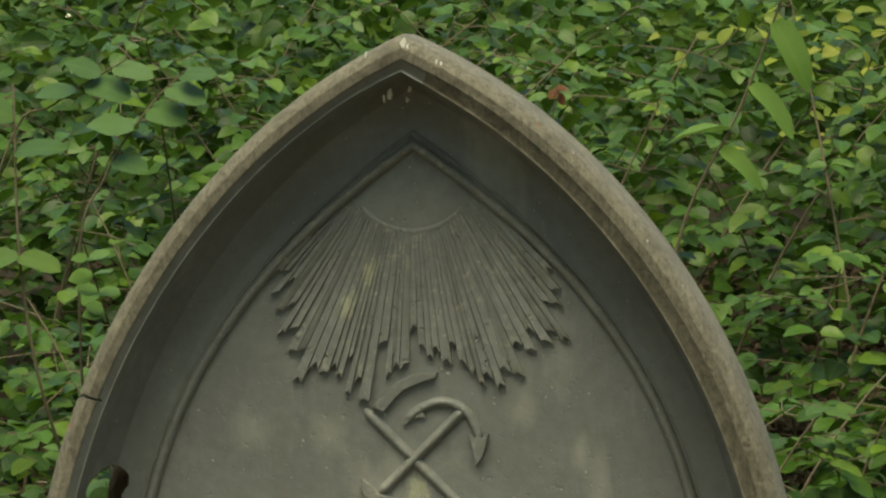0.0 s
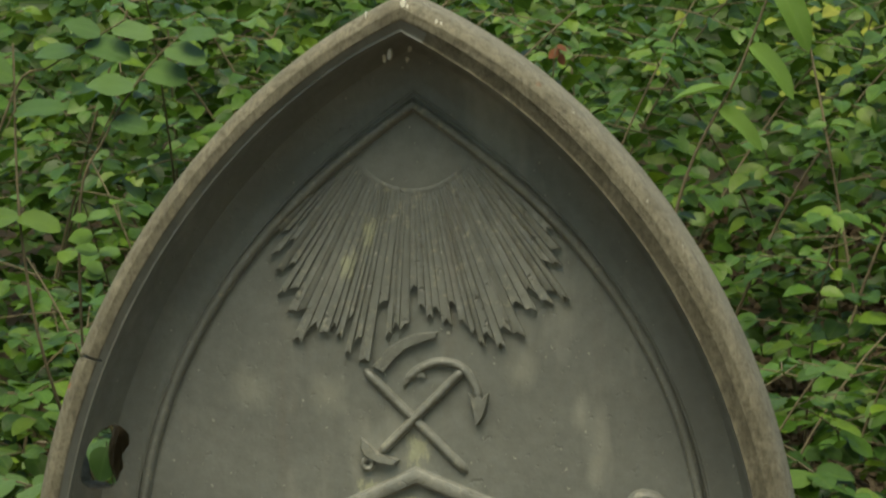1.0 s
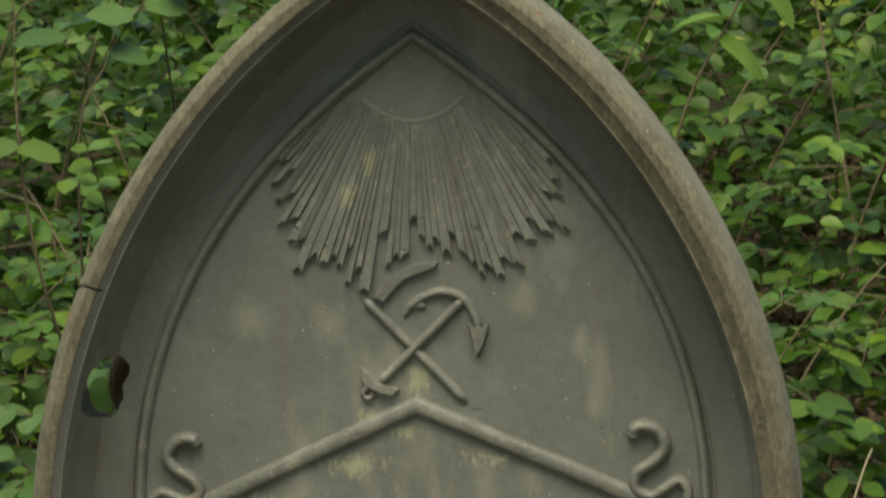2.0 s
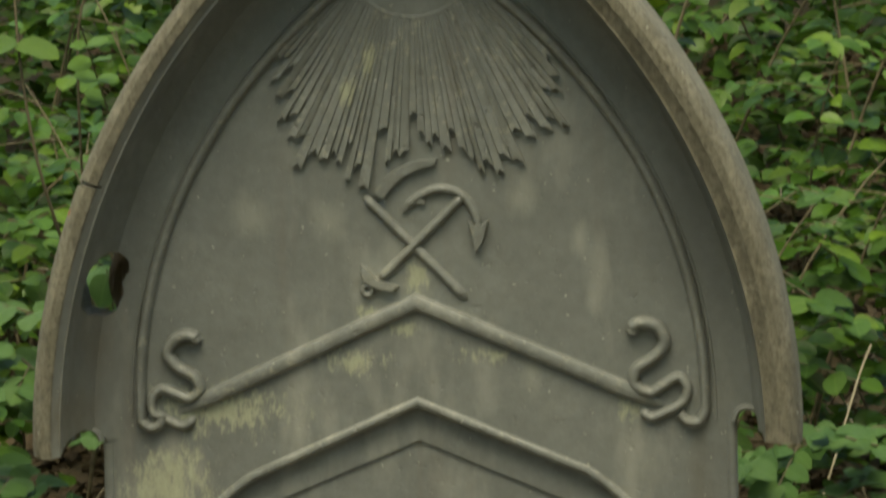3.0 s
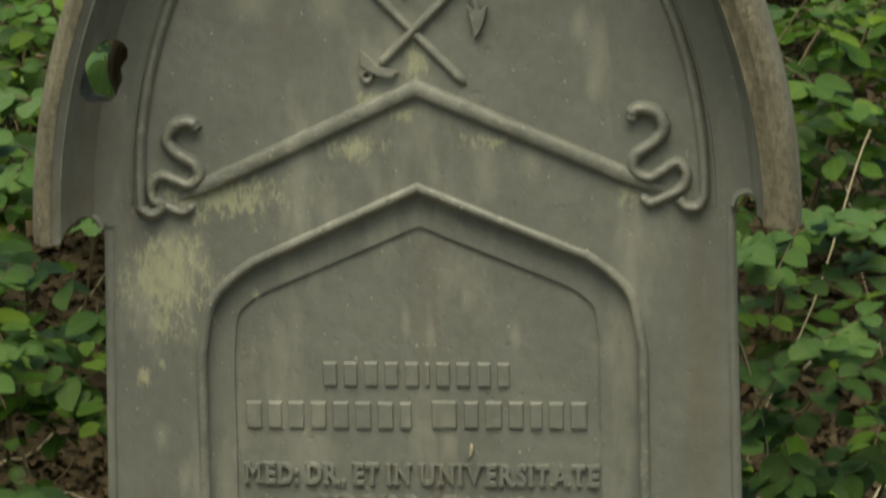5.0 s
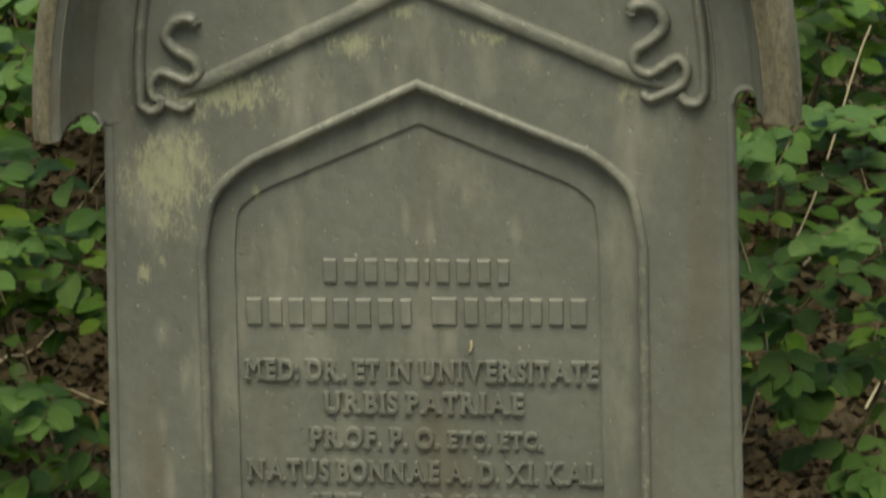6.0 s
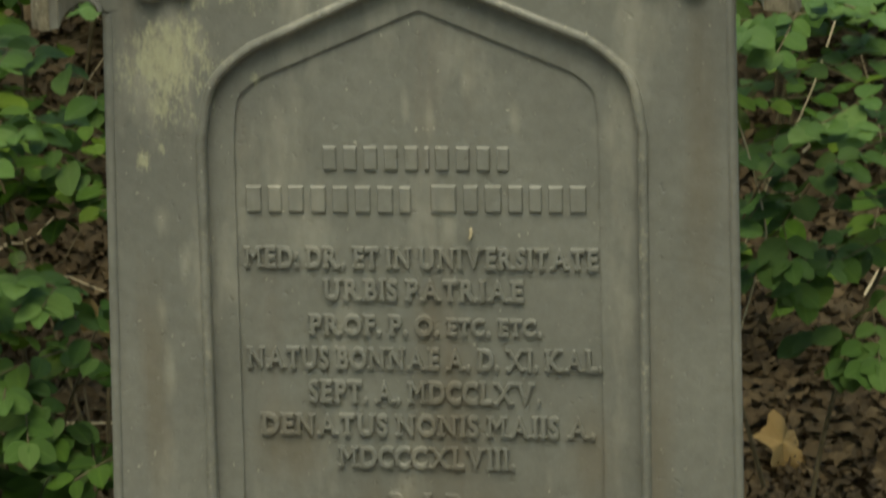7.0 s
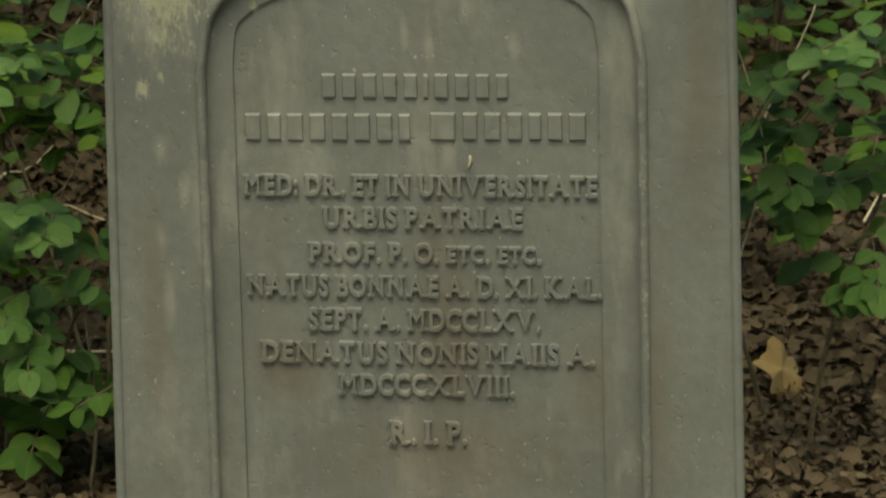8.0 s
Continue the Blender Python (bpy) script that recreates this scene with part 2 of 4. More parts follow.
def carve(ob, cutters):
    """Takes the cutters' shapes out of ob's mesh for good."""
    for me in cutters:
        c = new("cutter", me)
        c.parent = ob.parent
        mod = ob.modifiers.new("cut", "BOOLEAN")
        mod.operation, mod.object, mod.solver = "DIFFERENCE", c, "EXACT"
        got = bpy.data.meshes.new_from_object(ob.evaluated_get(bpy.context.evaluated_depsgraph_get()))
        ob.modifiers.clear()
        ob.data = got
        bpy.data.objects.remove(c)


def arch(top, foot, half, reach, slope, rise, steps=36):
    """A pointed arch as (x, z) from the left foot over the apex to the right foot."""
    side = []
    p = [Vector((0, top)), Vector((reach * math.cos(slope), top - reach * math.sin(slope))), Vector((half, foot + rise)), Vector((half, foot))]
    for i in range(steps + 1):
        t = i / steps
        q = p[0] * (1 - t) ** 3 + p[1] * 3 * t * (1 - t) ** 2 + p[2] * 3 * t * t * (1 - t) + p[3] * t ** 3
        side.append((q.x, q.y))
    return [(-x, z) for x, z in side[::-1]] + side[1:]


def twig_mesh(lines, mat, name="stem"):
    """Thin round sticks: each line is a list of (point, radius)."""
    verts, faces = [], []
    for line in lines:
        base = len(verts)
        for i, (p, r) in enumerate(line):
            d = (line[min(i + 1, len(line) - 1)][0] - line[max(i - 1, 0)][0]).normalized()
            a = d.orthogonal().normalized()
            b = d.cross(a)
            verts += [p + (a * math.cos(q) + b * math.sin(q)) * r for q in (0, 1.257, 2.513, 3.770, 5.027)]
        for i in range(len(line) - 1):
            for j in range(5):
                faces.append((base + i * 5 + j, base + i * 5 + (j + 1) % 5, base + i * 5 + 5 + (j + 1) % 5, base + i * 5 + 5 + j))
    return mesh_from(name, verts, faces, mat, smooth=True)


# ---- the ground ----
def ground_height(x, y):
    near = max(0.0, 1 - math.hypot(x, y - 1.5) / 9)
    foot = y - 1.0 - 0.25 * noise.noise((x * 0.9, 0, 7))
    bank = 0.36 * max(0.0, min(foot, 3.4)) ** 2 / (max(0.0, min(foot, 3.4)) + 0.4) + 0.09 * max(0.0, min(foot - 3.4, 7.0))
    return bank + near * (0.040 * noise.noise((x * 1.7, y * 1.7, 0)) + 0.022 * noise.noise((x * 6, y * 6, 3)))


def build_ground():
    steps = [-600, -150, -40, -15, -8, -5] + [-3.5 + 0.12 * i for i in range(76)] + [7, 10, 16, 40, 150, 600]
    n = len(steps)
    verts = [(x, y + 1.0, ground_height(x, y + 1.0)) for y in steps for x in steps]
    faces = [(j * n + i, j * n + i + 1, (j + 1) * n + i + 1, (j + 1) * n + i) for j in range(n - 1) for i in range(n - 1)]
    tagged(new("ground", mesh_from("ground", verts, faces, SOIL, smooth=True)), "dark brown woodland soil strewn with dead leaves", "ground", kind="structure")


build_ground()

# ---- the gravestone: a cast-iron stele with a pointed head ----
stele = new("gravestone")
stele.matrix_world = pose(0.013, 0, 0, 0, -0.9, 0)
tagged(stele, "grey painted cast-iron gravestone with a pointed arched head", "gravestone")
FACE = 0.12

outer = arch(1.7694, 0.95, 0.508, 0.3207, 0.4161, 0.3512)
outer = [(-0.507, 0.937)] + outer
outer[-1] = (0.507, 0.964)
RIM = [(0, 0.155), (0, 0.036), (0.003, 0.015), (0.009, 0.005), (0.017, 0), (0.029, 0.001), (0.0320, 0.004), (0.0455, 0.0110), (0.0480, 0.0095),
       (0.0500, 0.040), (0.0525, 0.070), (0.0570, 0.093), (0.0650, 0.109), (0.079, 0.1175), (0.100, 0.1198), (0.104, 0.155)]
NARROW = RIM[:6] + [(0.0305, 0.004), (0.0385, 0.0130), (0.0410, 0.0112), (0.0435, 0.042), (0.0470, 0.070)] + RIM[11:]
to_left = [min(1.0, max(0.0, 0.5 - 6 * x)) for x, z in outer]
rim = part("rim", sweep(outer, RIM, [CRUST, IRON, CRUST], [0, 0, 0, 0, 0, 0, 2, 2] + [1] * 8, "rim", angle=24, other=NARROW, shares=to_left), stele, "weathered brown moulded rim with a crack")
for face in rim.data.polygons:  # the inner facet is crusted on one flank, still painted on the other
    if face.material_index == 2:
        face.material_index = 1 if face.center.x < 0.03 + 0.05 * noise.noise(face.center * 9) else 0

inset = arch(1.7694 - 0.055, 0.95, 0.508 - 0.045, 0.30, 0.4161, 0.3512)
slab_line = [(-0.4585, -0.06), (-0.433, 0.925), (-0.434, 0.942), (-0.441, 0.954), (-0.452, 0.957), (-0.463, 0.950)] + inset[1:-1]
slab_line += [(0.463, 0.965), (0.453, 0.962), (0.449, 0.978), (0.442, 0.988), (0.434, 0.991), (0.426, 0.987), (0.4205, 0.976), (0.4205, 0.925), (0.440, -0.06)]
slab = part("slab", prism(slab_line, 0.156, FACE, IRON, "slab"), stele)


def gable(top, sx, sz, bx, bz, wall, foot, round_by, left=1.0):
    """The outline of a sunk panel: a blunt gable with round shoulders over straight sides."""
    right = [(0, top)] + smooth_line([(sx, sz), (sx + (bx - sx) * 0.55, sz + (bz - sz) * 0.42), (bx, bz), (wall, bz - round_by)], 6) + [(wall + 0.006 * k / 16, bz - round_by + (foot - bz + round_by) * k / 16) for k in range(1, 17)]
    lift = lambda x, z: z + (0.024 * x if z > 0.7 else 0)
    return [(-x * left - 0.004, lift(-x, z)) for x, z in right[:0:-1]] + [(-0.004, top)] + [(x - 0.004, lift(x, z)) for x, z in right[1:]]


frame_line = gable(0.997, 0.228, 0.899, 0.287, 0.840, 0.301, -0.03, 0.07)
inner_line = gable(0.943, 0.205, 0.854, 0.236, 0.822, 0.242, -0.02, 0.05, 1.065)


def ragged(cx, cy, cz, rx, ry, rz, seed):
    bm = bmesh.new()
    bmesh.ops.create_icosphere(bm, subdivisions=3, radius=1)
    for v in bm.verts:
        k = 1 + 0.22 * noise.noise(v.co * 2.3 + Vector((seed, 0, 0)))
        v.co = Vector((cx + v.co.x * rx * k, cy + v.co.y * ry * k, cz + v.co.z * rz * k))
    me = bpy.data.meshes.new("cutter")
    bm.to_mesh(me)
    bm.free()
    return me


def mesh_of(me, mat):
    me.materials.append(mat)
    return me


notch = [(0.4205, 0.93)] + [(0.4347 - 0.0142 * math.cos(math.pi * i / 10), 0.976 + 0.0150 * math.sin(math.pi * i / 10)) for i in range(11)] + [(0.4489, 0.93)]
crack = [(-0.55, 1.289), (-0.450, 1.2945), (-0.436, 1.3055), (-0.424, 1.3085), (-0.400, 1.300), (-0.400, 1.297), (-0.424, 1.3035), (-0.434, 1.300), (-0.448, 1.289), (-0.55, 1.282)]
hole = ragged(-0.430, 0.125, 1.156, 0.031, 0.085, 0.045, 4.0)
hole_top = ragged(-0.412, 0.125, 1.180, 0.021, 0.085, 0.024, 7.0)
carve(slab, [prism(frame_line, 0.132, 0.05, IRON), prism(inner_line, 0.1365, 0.06, IRON), hole.copy(), hole_top.copy()])
carve(rim, [hole, hole_top, prism(crack, 0.10, -0.05, IRON), ragged(-0.453, 0.10, 0.938, 0.026, 0.11, 0.024, 9.0), prism(notch, 0.25, -0.01, IRON), ragged(-0.51, 0.0, 0.925, 0.03, 0.03, 0.018, 2.0)])
tidy(slab.data, 2)
tidy(rim.data, 30)

part("frame_moulding", sweep(frame_line, bead(0.0068, FACE, 0.0065, back=0.0135), RELIEF), stele)
edge_l = [(-0.451, -0.05), (-0.4265, 0.925), (-0.4275, 0.938)]
edge_r = [(0.4145, 0.977), (0.4145, 0.925), (0.434, -0.05)]
part("edge_bead", sweep(edge_l, bead(0.0065, FACE, 0.005), IRON), stele)
lip = [(0.4347 - 0.0170 * math.cos(math.pi * i / 12), 0.975 + 0.0185 * math.sin(math.pi * i / 12)) for i in range(13)] + [(0.4530, 0.962)]
part("notch_lip", sweep(lip, bead(0.0042, 0.112, 0.008), IRON), stele)
lip = [(-0.4545 - 0.0195 * math.cos(math.pi * i / 12), 0.944 + 0.0175 * math.sin(math.pi * i / 12)) for i in range(13)]
part("notch_lip", sweep(lip, bead(0.0042, 0.112, 0.008), IRON), stele)
part("edge_bead", sweep(edge_r, bead(0.0065, FACE, 0.005), IRON), stele)

arch_line = smooth_line([(-0.350, 0.979), (-0.353, 0.967), (-0.367, 0.961), (-0.380, 0.970)], 5) + arch(1.6240, 0.99, 0.3800, 0.1399, 0.6101, 0.364)
arch_line += smooth_line([(0.378, 0.984), (0.371, 0.973), (0.356, 0.973), (0.345, 0.983)], 5)
part("arch_moulding", sweep(arch_line, bead(0.0076, FACE, 0.0145), RELIEF), stele)
part("arch_fillet", sweep(arch(1.6405, 0.975, 0.3930, 0.1399, 0.6101, 0.38), bead(0.0024, FACE, 0.0026), IRON), stele)
chevron = [(-0.330, 0.981), (-0.318, 0.987), (-0.300, 0.9955), (-0.282, 1.004), (-0.0035, 1.1325), (0.282, 1.0125), (0.300, 1.005), (0.316, 0.998), (0.328, 0.993)]
part("chevron_moulding", sweep(chevron, [(-0.0115, FACE + 0.006), (-0.0112, FACE - 0.002), (-0.0085, FACE - 0.0085), (-0.005, FACE - 0.0105), (0.005, FACE - 0.0105), (0.0085, FACE - 0.0085), (0.0112, FACE - 0.002), (0.0115, FACE + 0.006)],
                               RELIEF, widths=[0.40, 0.62, 0.85, 1, 1, 1, 0.85, 0.62, 0.40]), stele)


def tube(points, r, name, proud=None, taper=(1, 1), ends=True):
    line = smooth_line(points, 7) if len(points) > 2 else [tuple(Vector(points[0]).lerp(Vector(points[1]), i / 48)) for i in range(49)]
    n = len(line)
    w = [(taper[0] + (taper[1] - taper[0]) * i / (n - 1)) * (min(1, 0.55 + i * 0.2, 0.55 + (n - 1 - i) * 0.2) if ends else 1) for i in range(n)]
    return part(name, sweep(line, bead(r, FACE, proud or r), RELIEF, widths=w), stele)


def snake(points, dx, dz):
    body = tube([(x + dx, z + dz) for x, z in points], 0.0084, "snake", 0.0135, (1.15, 0.8))
    x, z = points[0][0] + dx + math.copysign(0.005, points[0][0]), points[0][1] + dz
    head = [(x + 0.0105 * math.cos(k * 0.628), z + 0.0084 * math.sin(k * 0.628)) for k in range(10)]
    part("head", prism(head, FACE + 0.003, FACE - 0.0135, RELIEF, "head", 0.005), body)


snake([(-0.297, 1.086), (-0.313, 1.092), (-0.331, 1.086), (-0.341, 1.066), (-0.326, 1.047), (-0.306, 1.036), (-0.299, 1.018), (-0.312, 1.006), (-0.331, 1.012), (-0.350, 1.018),
       (-0.364, 1.006), (-0.363, 0.986), (-0.346, 0.977), (-0.322, 0.968), (-0.306, 0.980)], 0.0, -0.0045)
snake([(0.284, 1.098), (0.299, 1.109), (0.322, 1.103), (0.331, 1.081), (0.316, 1.062), (0.293, 1.046), (0.292, 1.025), (0.312, 1.016), (0.330, 1.026),
       (0.348, 1.036), (0.360, 1.024), (0.356, 1.004), (0.334, 0.990), (0.312, 0.982), (0.300, 0.992)], -0.005, -0.004)


def build_rays():
    """A sunburst under the arch's point: narrow planks of uneven length side by side round a small disc, short ridges lying on them."""
    tips = ((-42.5, 0.262), (-39, 0.290), (-35.8, 0.303), (-31.7, 0.328), (-28, 0.341), (-24.2, 0.372), (-19, 0.349), (-16.6, 0.347), (-13.4, 0.364), (-10.4, 0.371), (-8.4, 0.292), (-5.3, 0.332),
            (-1.9, 0.321), (-0.6, 0.268), (2.5, 0.309), (6.9, 0.320), (11.2, 0.324), (14.1, 0.357), (16.6, 0.364), (21.8, 0.360), (25.9, 0.338), (31.1, 0.339), (33.8, 0.349), (38.1, 0.307), (40.8, 0.290), (43, 0.265))
    cx, cz = -0.002, 1.651
    rng = random.Random(5)

    def plank(lo, hi, r1, base, rise, start=0.0):
        """One ray between two angles: it climbs off the face near the disc, tilts to one side and ends in a torn notch."""
        mid = (lo + hi) / 2
        r0 = 0.143 - 0.020 * (mid / 42) ** 2 + start
        a, b = radians(lo), radians(hi)
        at = lambda ang, r: (cx + math.sin(ang) * r, cz - math.cos(ang) * r)
        long, short = rng.uniform(0.001, 0.006), rng.uniform(-0.009, -0.002)
        ends = (long, short, rng.uniform(-0.008, 0.002)) if mid < 0 else (rng.uniform(-0.008, 0.002), short, long)
        if hi - lo < 1.1:
            ends = (-0.004, 0.002, -0.006)
        tilt = rng.uniform(0.25, 0.8) * (1 if rng.random() < 0.8 else -1) * (-1 if mid < 0 else 1)
        left, right = base + rise * (0.5 + 0.5 * tilt), base + rise * (0.5 - 0.5 * tilt)
        rows = []
        for share in (0.0, 0.22, 0.6, 0.93):
            r = r0 + (r1 - r0) * share
            k = 0.10 + 0.9 * share
            rows.append([(at(a, r), left * k), (at((a + b) / 2, r), (left + right) / 2 * k + 0.0006), (at(b, r), right * k)])
        rows.append([(at(a, r1 + ends[0]), left), (at((a + b) / 2, r1 + ends[1]), (left + right) / 2), (at(b, r1 + ends[2]), right)])
        n = len(rows)
        top = [(x, FACE - h, z) for row in rows for (x, z), h in row]
        foot = [(x, FACE + 0.003, z) for row in rows for (x, z), h in row]
        faces, m = [], 3 * n
        for i in range(n - 1):
            q = 3 * i
            faces += [(q, q + 1, q + 4, q + 3), (q + 1, q + 2, q + 5, q + 4), (m + q, q, q + 3, m + q + 3), (q + 2, m + q + 2, m + q + 5, q + 5)]
        q = 3 * (n - 1)
        faces += [(0, m, m + 1, 1), (1, m + 1, m + 2, 2), (q, q + 1, m + q + 1, m + q), (q + 1, q + 2, m + q + 2, m + q + 1)]
        part("ray", tidy(mesh_from("ray", top + foot, faces, WORN), 12), stele)

    edges = [-44.0] + [(tips[i][0] + tips[i + 1][0]) / 2 for i in range(len(tips) - 1)] + [44.0]
    for (a, r), lo, hi in zip(tips, edges, edges[1:]):
        pieces = 1 if hi - lo < 2.6 else 2
        cut = lo + (hi - lo) * (1 if pieces == 1 else rng.uniform(0.42, 0.6))
        plank(lo + 0.10, cut - 0.10, r if pieces == 1 or a < 0 else r - rng.uniform(0.006, 0.03), 0.0055, 0.0065)
        if pieces == 2:
            plank(cut + 0.10, hi - 0.10, r if a >= 0 else r - rng.uniform(0.006, 0.03), 0.0055, 0.0065)
        if rng.random() < 0.45:
            m = rng.uniform(lo + 0.3, hi - 0.9)
            plank(m, m + rng.uniform(0.35, 0.8), 0.145 + (r - 0.145) * rng.uniform(0.55, 0.92), 0.0075, 0.0035, rng.uniform(0.0, 0.05))


build_rays()
disc = [(-0.003 + 0.088 * math.sin(radians(a)), 1.597 - 0.088 * math.cos(radians(a))) for a in range(-50, 51, 4)]
part("disc_edge", sweep(disc, bead(0.0040, FACE, 0.0016), RELIEF), stele)

chips = random.Random(8)
for x, y, z, size in ((0.004, 0.003, 1.757, 0.010), (0.009, 0.004, 1.752, 0.007), (0.052, 0.004, 1.727, 0.008), (0.046, 0.003, 1.732, 0.005), (-0.045, 0.006, 1.742, 0.006), (-0.075, 0.004, 1.712, 0.004),
                      (-0.022, 0.055, 1.690, 0.010), (-0.030, 0.06, 1.686, 0.008), (0.004, 0.055, 1.698, 0.007), (0.0, 0.062, 1.684, 0.005)):
    line = [(x + size * chips.uniform(0.25, 0.6) * math.cos(k * 1.05), z + size * chips.uniform(0.5, 1.0) * math.sin(k * 1.05)) for k in range(6)]
    part("flake", prism(line, y + 0.006, y - 0.002, BERRY, "flake", 0.001), stele, "pale flake of old lime")

# crossed emblems over the chevron
tube([(-0.071, 1.274), (0.065, 1.136)], 0.0066, "scythe_staff", 0.008)
tube([(0.062, 1.274), (-0.052, 1.162)], 0.0066, "torch_staff", 0.011)
blade = smooth_line([(-0.060, 1.278), (-0.038, 1.303), (-0.006, 1.320), (0.029, 1.324)], 6) + smooth_line([(0.027, 1.318), (-0.004, 1.307), (-0.028, 1.291), (-0.046, 1.270)], 6)
part("scythe_blade", prism(blade, FACE + 0.003, FACE - 0.009, RELIEF, "blade", 0.002), stele)
tube([(-0.017, 1.257), (0.004, 1.275), (0.032, 1.284), (0.060, 1.275), (0.076, 1.252), (0.082, 1.232)], 0.0072, "anchor_arm", 0.010, (0.9, 0.9))
prong = smooth_line([(-0.020, 1.252), (-0.004, 1.263), (0.012, 1.264)], 5) + smooth_line([(0.010, 1.270), (-0.006, 1.272), (-0.017, 1.262)], 5)
part("anchor_prong", prism(prong, FACE + 0.003, FACE - 0.006, RELIEF, "prong", 0.001), stele)
part("anchor_fluke", prism([(0.066, 1.244), (0.074, 1.238), (0.081, 1.243), (0.087, 1.237), (0.096, 1.243), (0.094, 1.224), (0.087, 1.208), (0.077, 1.196), (0.072, 1.216)], FACE + 0.003, FACE - 0.011, RELIEF, "fluke", 0.004), stele)
wing = smooth_line([(-0.077, 1.184), (-0.066, 1.176), (-0.056, 1.166), (-0.040, 1.159), (-0.024, 1.153)], 4) + smooth_line([(-0.030, 1.146), (-0.048, 1.147), (-0.062, 1.151), (-0.074, 1.160), (-0.079, 1.172)], 4)
part("torch_head", prism(wing, FACE + 0.003, FACE - 0.012, RELIEF, "head", 0.004), stele)
ring = [(-0.068 + 0.0065 * math.cos(a / 5 * math.pi), 1.148 + 0.0065 * math.sin(a / 5 * math.pi)) for a in range(11)]
part("torch_ring", sweep(ring, bead(0.004, FACE, 0.008), RELIEF), stele)


# ---- the inscription ----
GLYPHS = {}
FEET = {  # where a capital has serifs: places along its foot and along its head, in parts of its width
    "A": ((0.06, 0.94), ()), "B": ((0.1,), (0.1,)), "D": ((0.1,), (0.1,)), "E": ((0.1,), (0.1,)), "F": ((0.12,), (0.12,)), "I": ((0.5,), (0.5,)), "K": ((0.1, 0.92), (0.1, 0.88)),
    "L": ((0.12,), (0.12,)), "M": ((0.06, 0.94), (0.06, 0.94)), "N": ((0.07,), (0.07, 0.93)), "P": ((0.12,), (0.12,)), "R": ((0.1, 0.92), (0.1,)), "T": ((0.5,), ()),
    "U": ((), (0.1, 0.9)), "V": ((), (0.06, 0.94)), "X": ((0.08, 0.92), (0.08, 0.92))}


def glyph(ch):
    """The points and faces of one raised character of the built-in font, with short serifs on its stems."""
    if ch not in GLYPHS:
        cu = bpy.data.curves.new("glyph", "FONT")
        cu.body, cu.extrude, cu.resolution_u = ch, 0.045, 3
        cu.bevel_depth, cu.bevel_resolution = 0.018, 1
        cu.offset = -0.008 if ch == "M" else 0.0 if ch in "NAVX" else 0.020
        ob = new("glyph", cu)
        me = bpy.data.meshes.new_from_object(ob.evaluated_get(bpy.context.evaluated_depsgraph_get()))
        bpy.data.objects.remove(ob)
        pts, faces = [tuple(v.co) for v in me.vertices], [tuple(p.vertices) for p in me.polygons]
        xs, ys = [p[0] for p in pts], [p[1] for p in pts]
        w, h = max(xs) - min(xs), max(ys)
        for row, places in zip((0, 1), FEET.get(ch, ((), ()))):
            for k, f in enumerate(places):
                cx, half = min(xs) + w * f, 0.150
                z0 = 0.0 if row == 0 else h - 0.06
                b, d = len(pts), 0.055
                pts += [(cx - half, z0, -d), (cx + half, z0, -d), (cx + half, z0 + 0.06, -d), (cx - half, z0 + 0.06, -d), (cx - half, z0, d), (cx + half, z0, d), (cx + half, z0 + 0.06, d), (cx - half, z0 + 0.06, d)]
                faces += [(b + 3, b + 2, b + 1, b), (b + 4, b + 5, b + 6, b + 7)] + [(b + q, b + (q + 1) % 4, b + 4 + (q + 1) % 4, b + 4 + q) for q in range(4)]
        GLYPHS[ch] = (pts, faces)
    return GLYPHS[ch]


def raised_line(words, x0, x1, z0, z1):
    """One line of raised capitals that fills the box."""
    verts, faces, x, high = [], [], 0.0, 0.0
    for ch in words:
        if ch == " ":
            x += 0.26
            continue
        pts, fs = glyph(ch.upper())
        k = 0.82 if ch.islower() else 1.0
        pts = [(p[0] * k, p[1] * k + (1 - k) * 0.12, p[2]) for p in pts]
        lo = min(p[0] for p in pts)
        b = len(verts)
        verts += [(p[0] - lo + x, p[1], p[2]) for p in pts]
        faces += [tuple(b + q for q in f) for f in fs]
        x, high = x + max(p[0] for p in pts) - lo + 0.045, max(high, max(p[1] for p in pts))
    x -= 0.045
    out = [(x0 + p[0] / x * (x1 - x0), 0.1385 - (p[2] + 0.06) / 0.12 * 0.0076, z0 + 0.0030 + p[1] / high * (z1 - z0 - 0.0045)) for p in verts]
    part("inscription_line", mesh_from("inscription_line", out, faces, IRON), stele, "raised cast capitals in grey iron")


for words, x0, x1, z0, z1 in (
        ("MED: DR. ET IN UNIVERSITATE", -0.254, 0.235, 0.580, 0.614), ("URBIS PATRIAE", -0.146, 0.132, 0.534, 0.568), ("PROF. P. O. etc. etc.", -0.167, 0.157, 0.484, 0.517),
        ("NATUS BONNAE A. D. XI. KAL.", -0.255, 0.240, 0.435, 0.470), ("SEPT. A. MDCCLXV.", -0.170, 0.154, 0.386, 0.422), ("DENATUS NONIS MAIIS A.", -0.239, 0.229, 0.338, 0.373),
        ("MDCCCXLVIII.", -0.131, 0.117, 0.291, 0.326), ("R. I. P.", -0.061, 0.049, 0.219, 0.257)):
    raised_line(words, x0, x1, z0, z1)


def raised_bars(cells, x0, x1, z0, z1):
    """A word turned into a row of plain upright bars."""
    step, x = (x1 - x0) / sum(cells), x0
    for w in cells:
        right = x + w * step - 0.0075
        part("raised_bar", prism([(x, z0), (right, z0), (right, z1), (x, z1)], 0.139, 0.1325, IRON, "raised_bar", 0.0045), stele)
        x += w * step


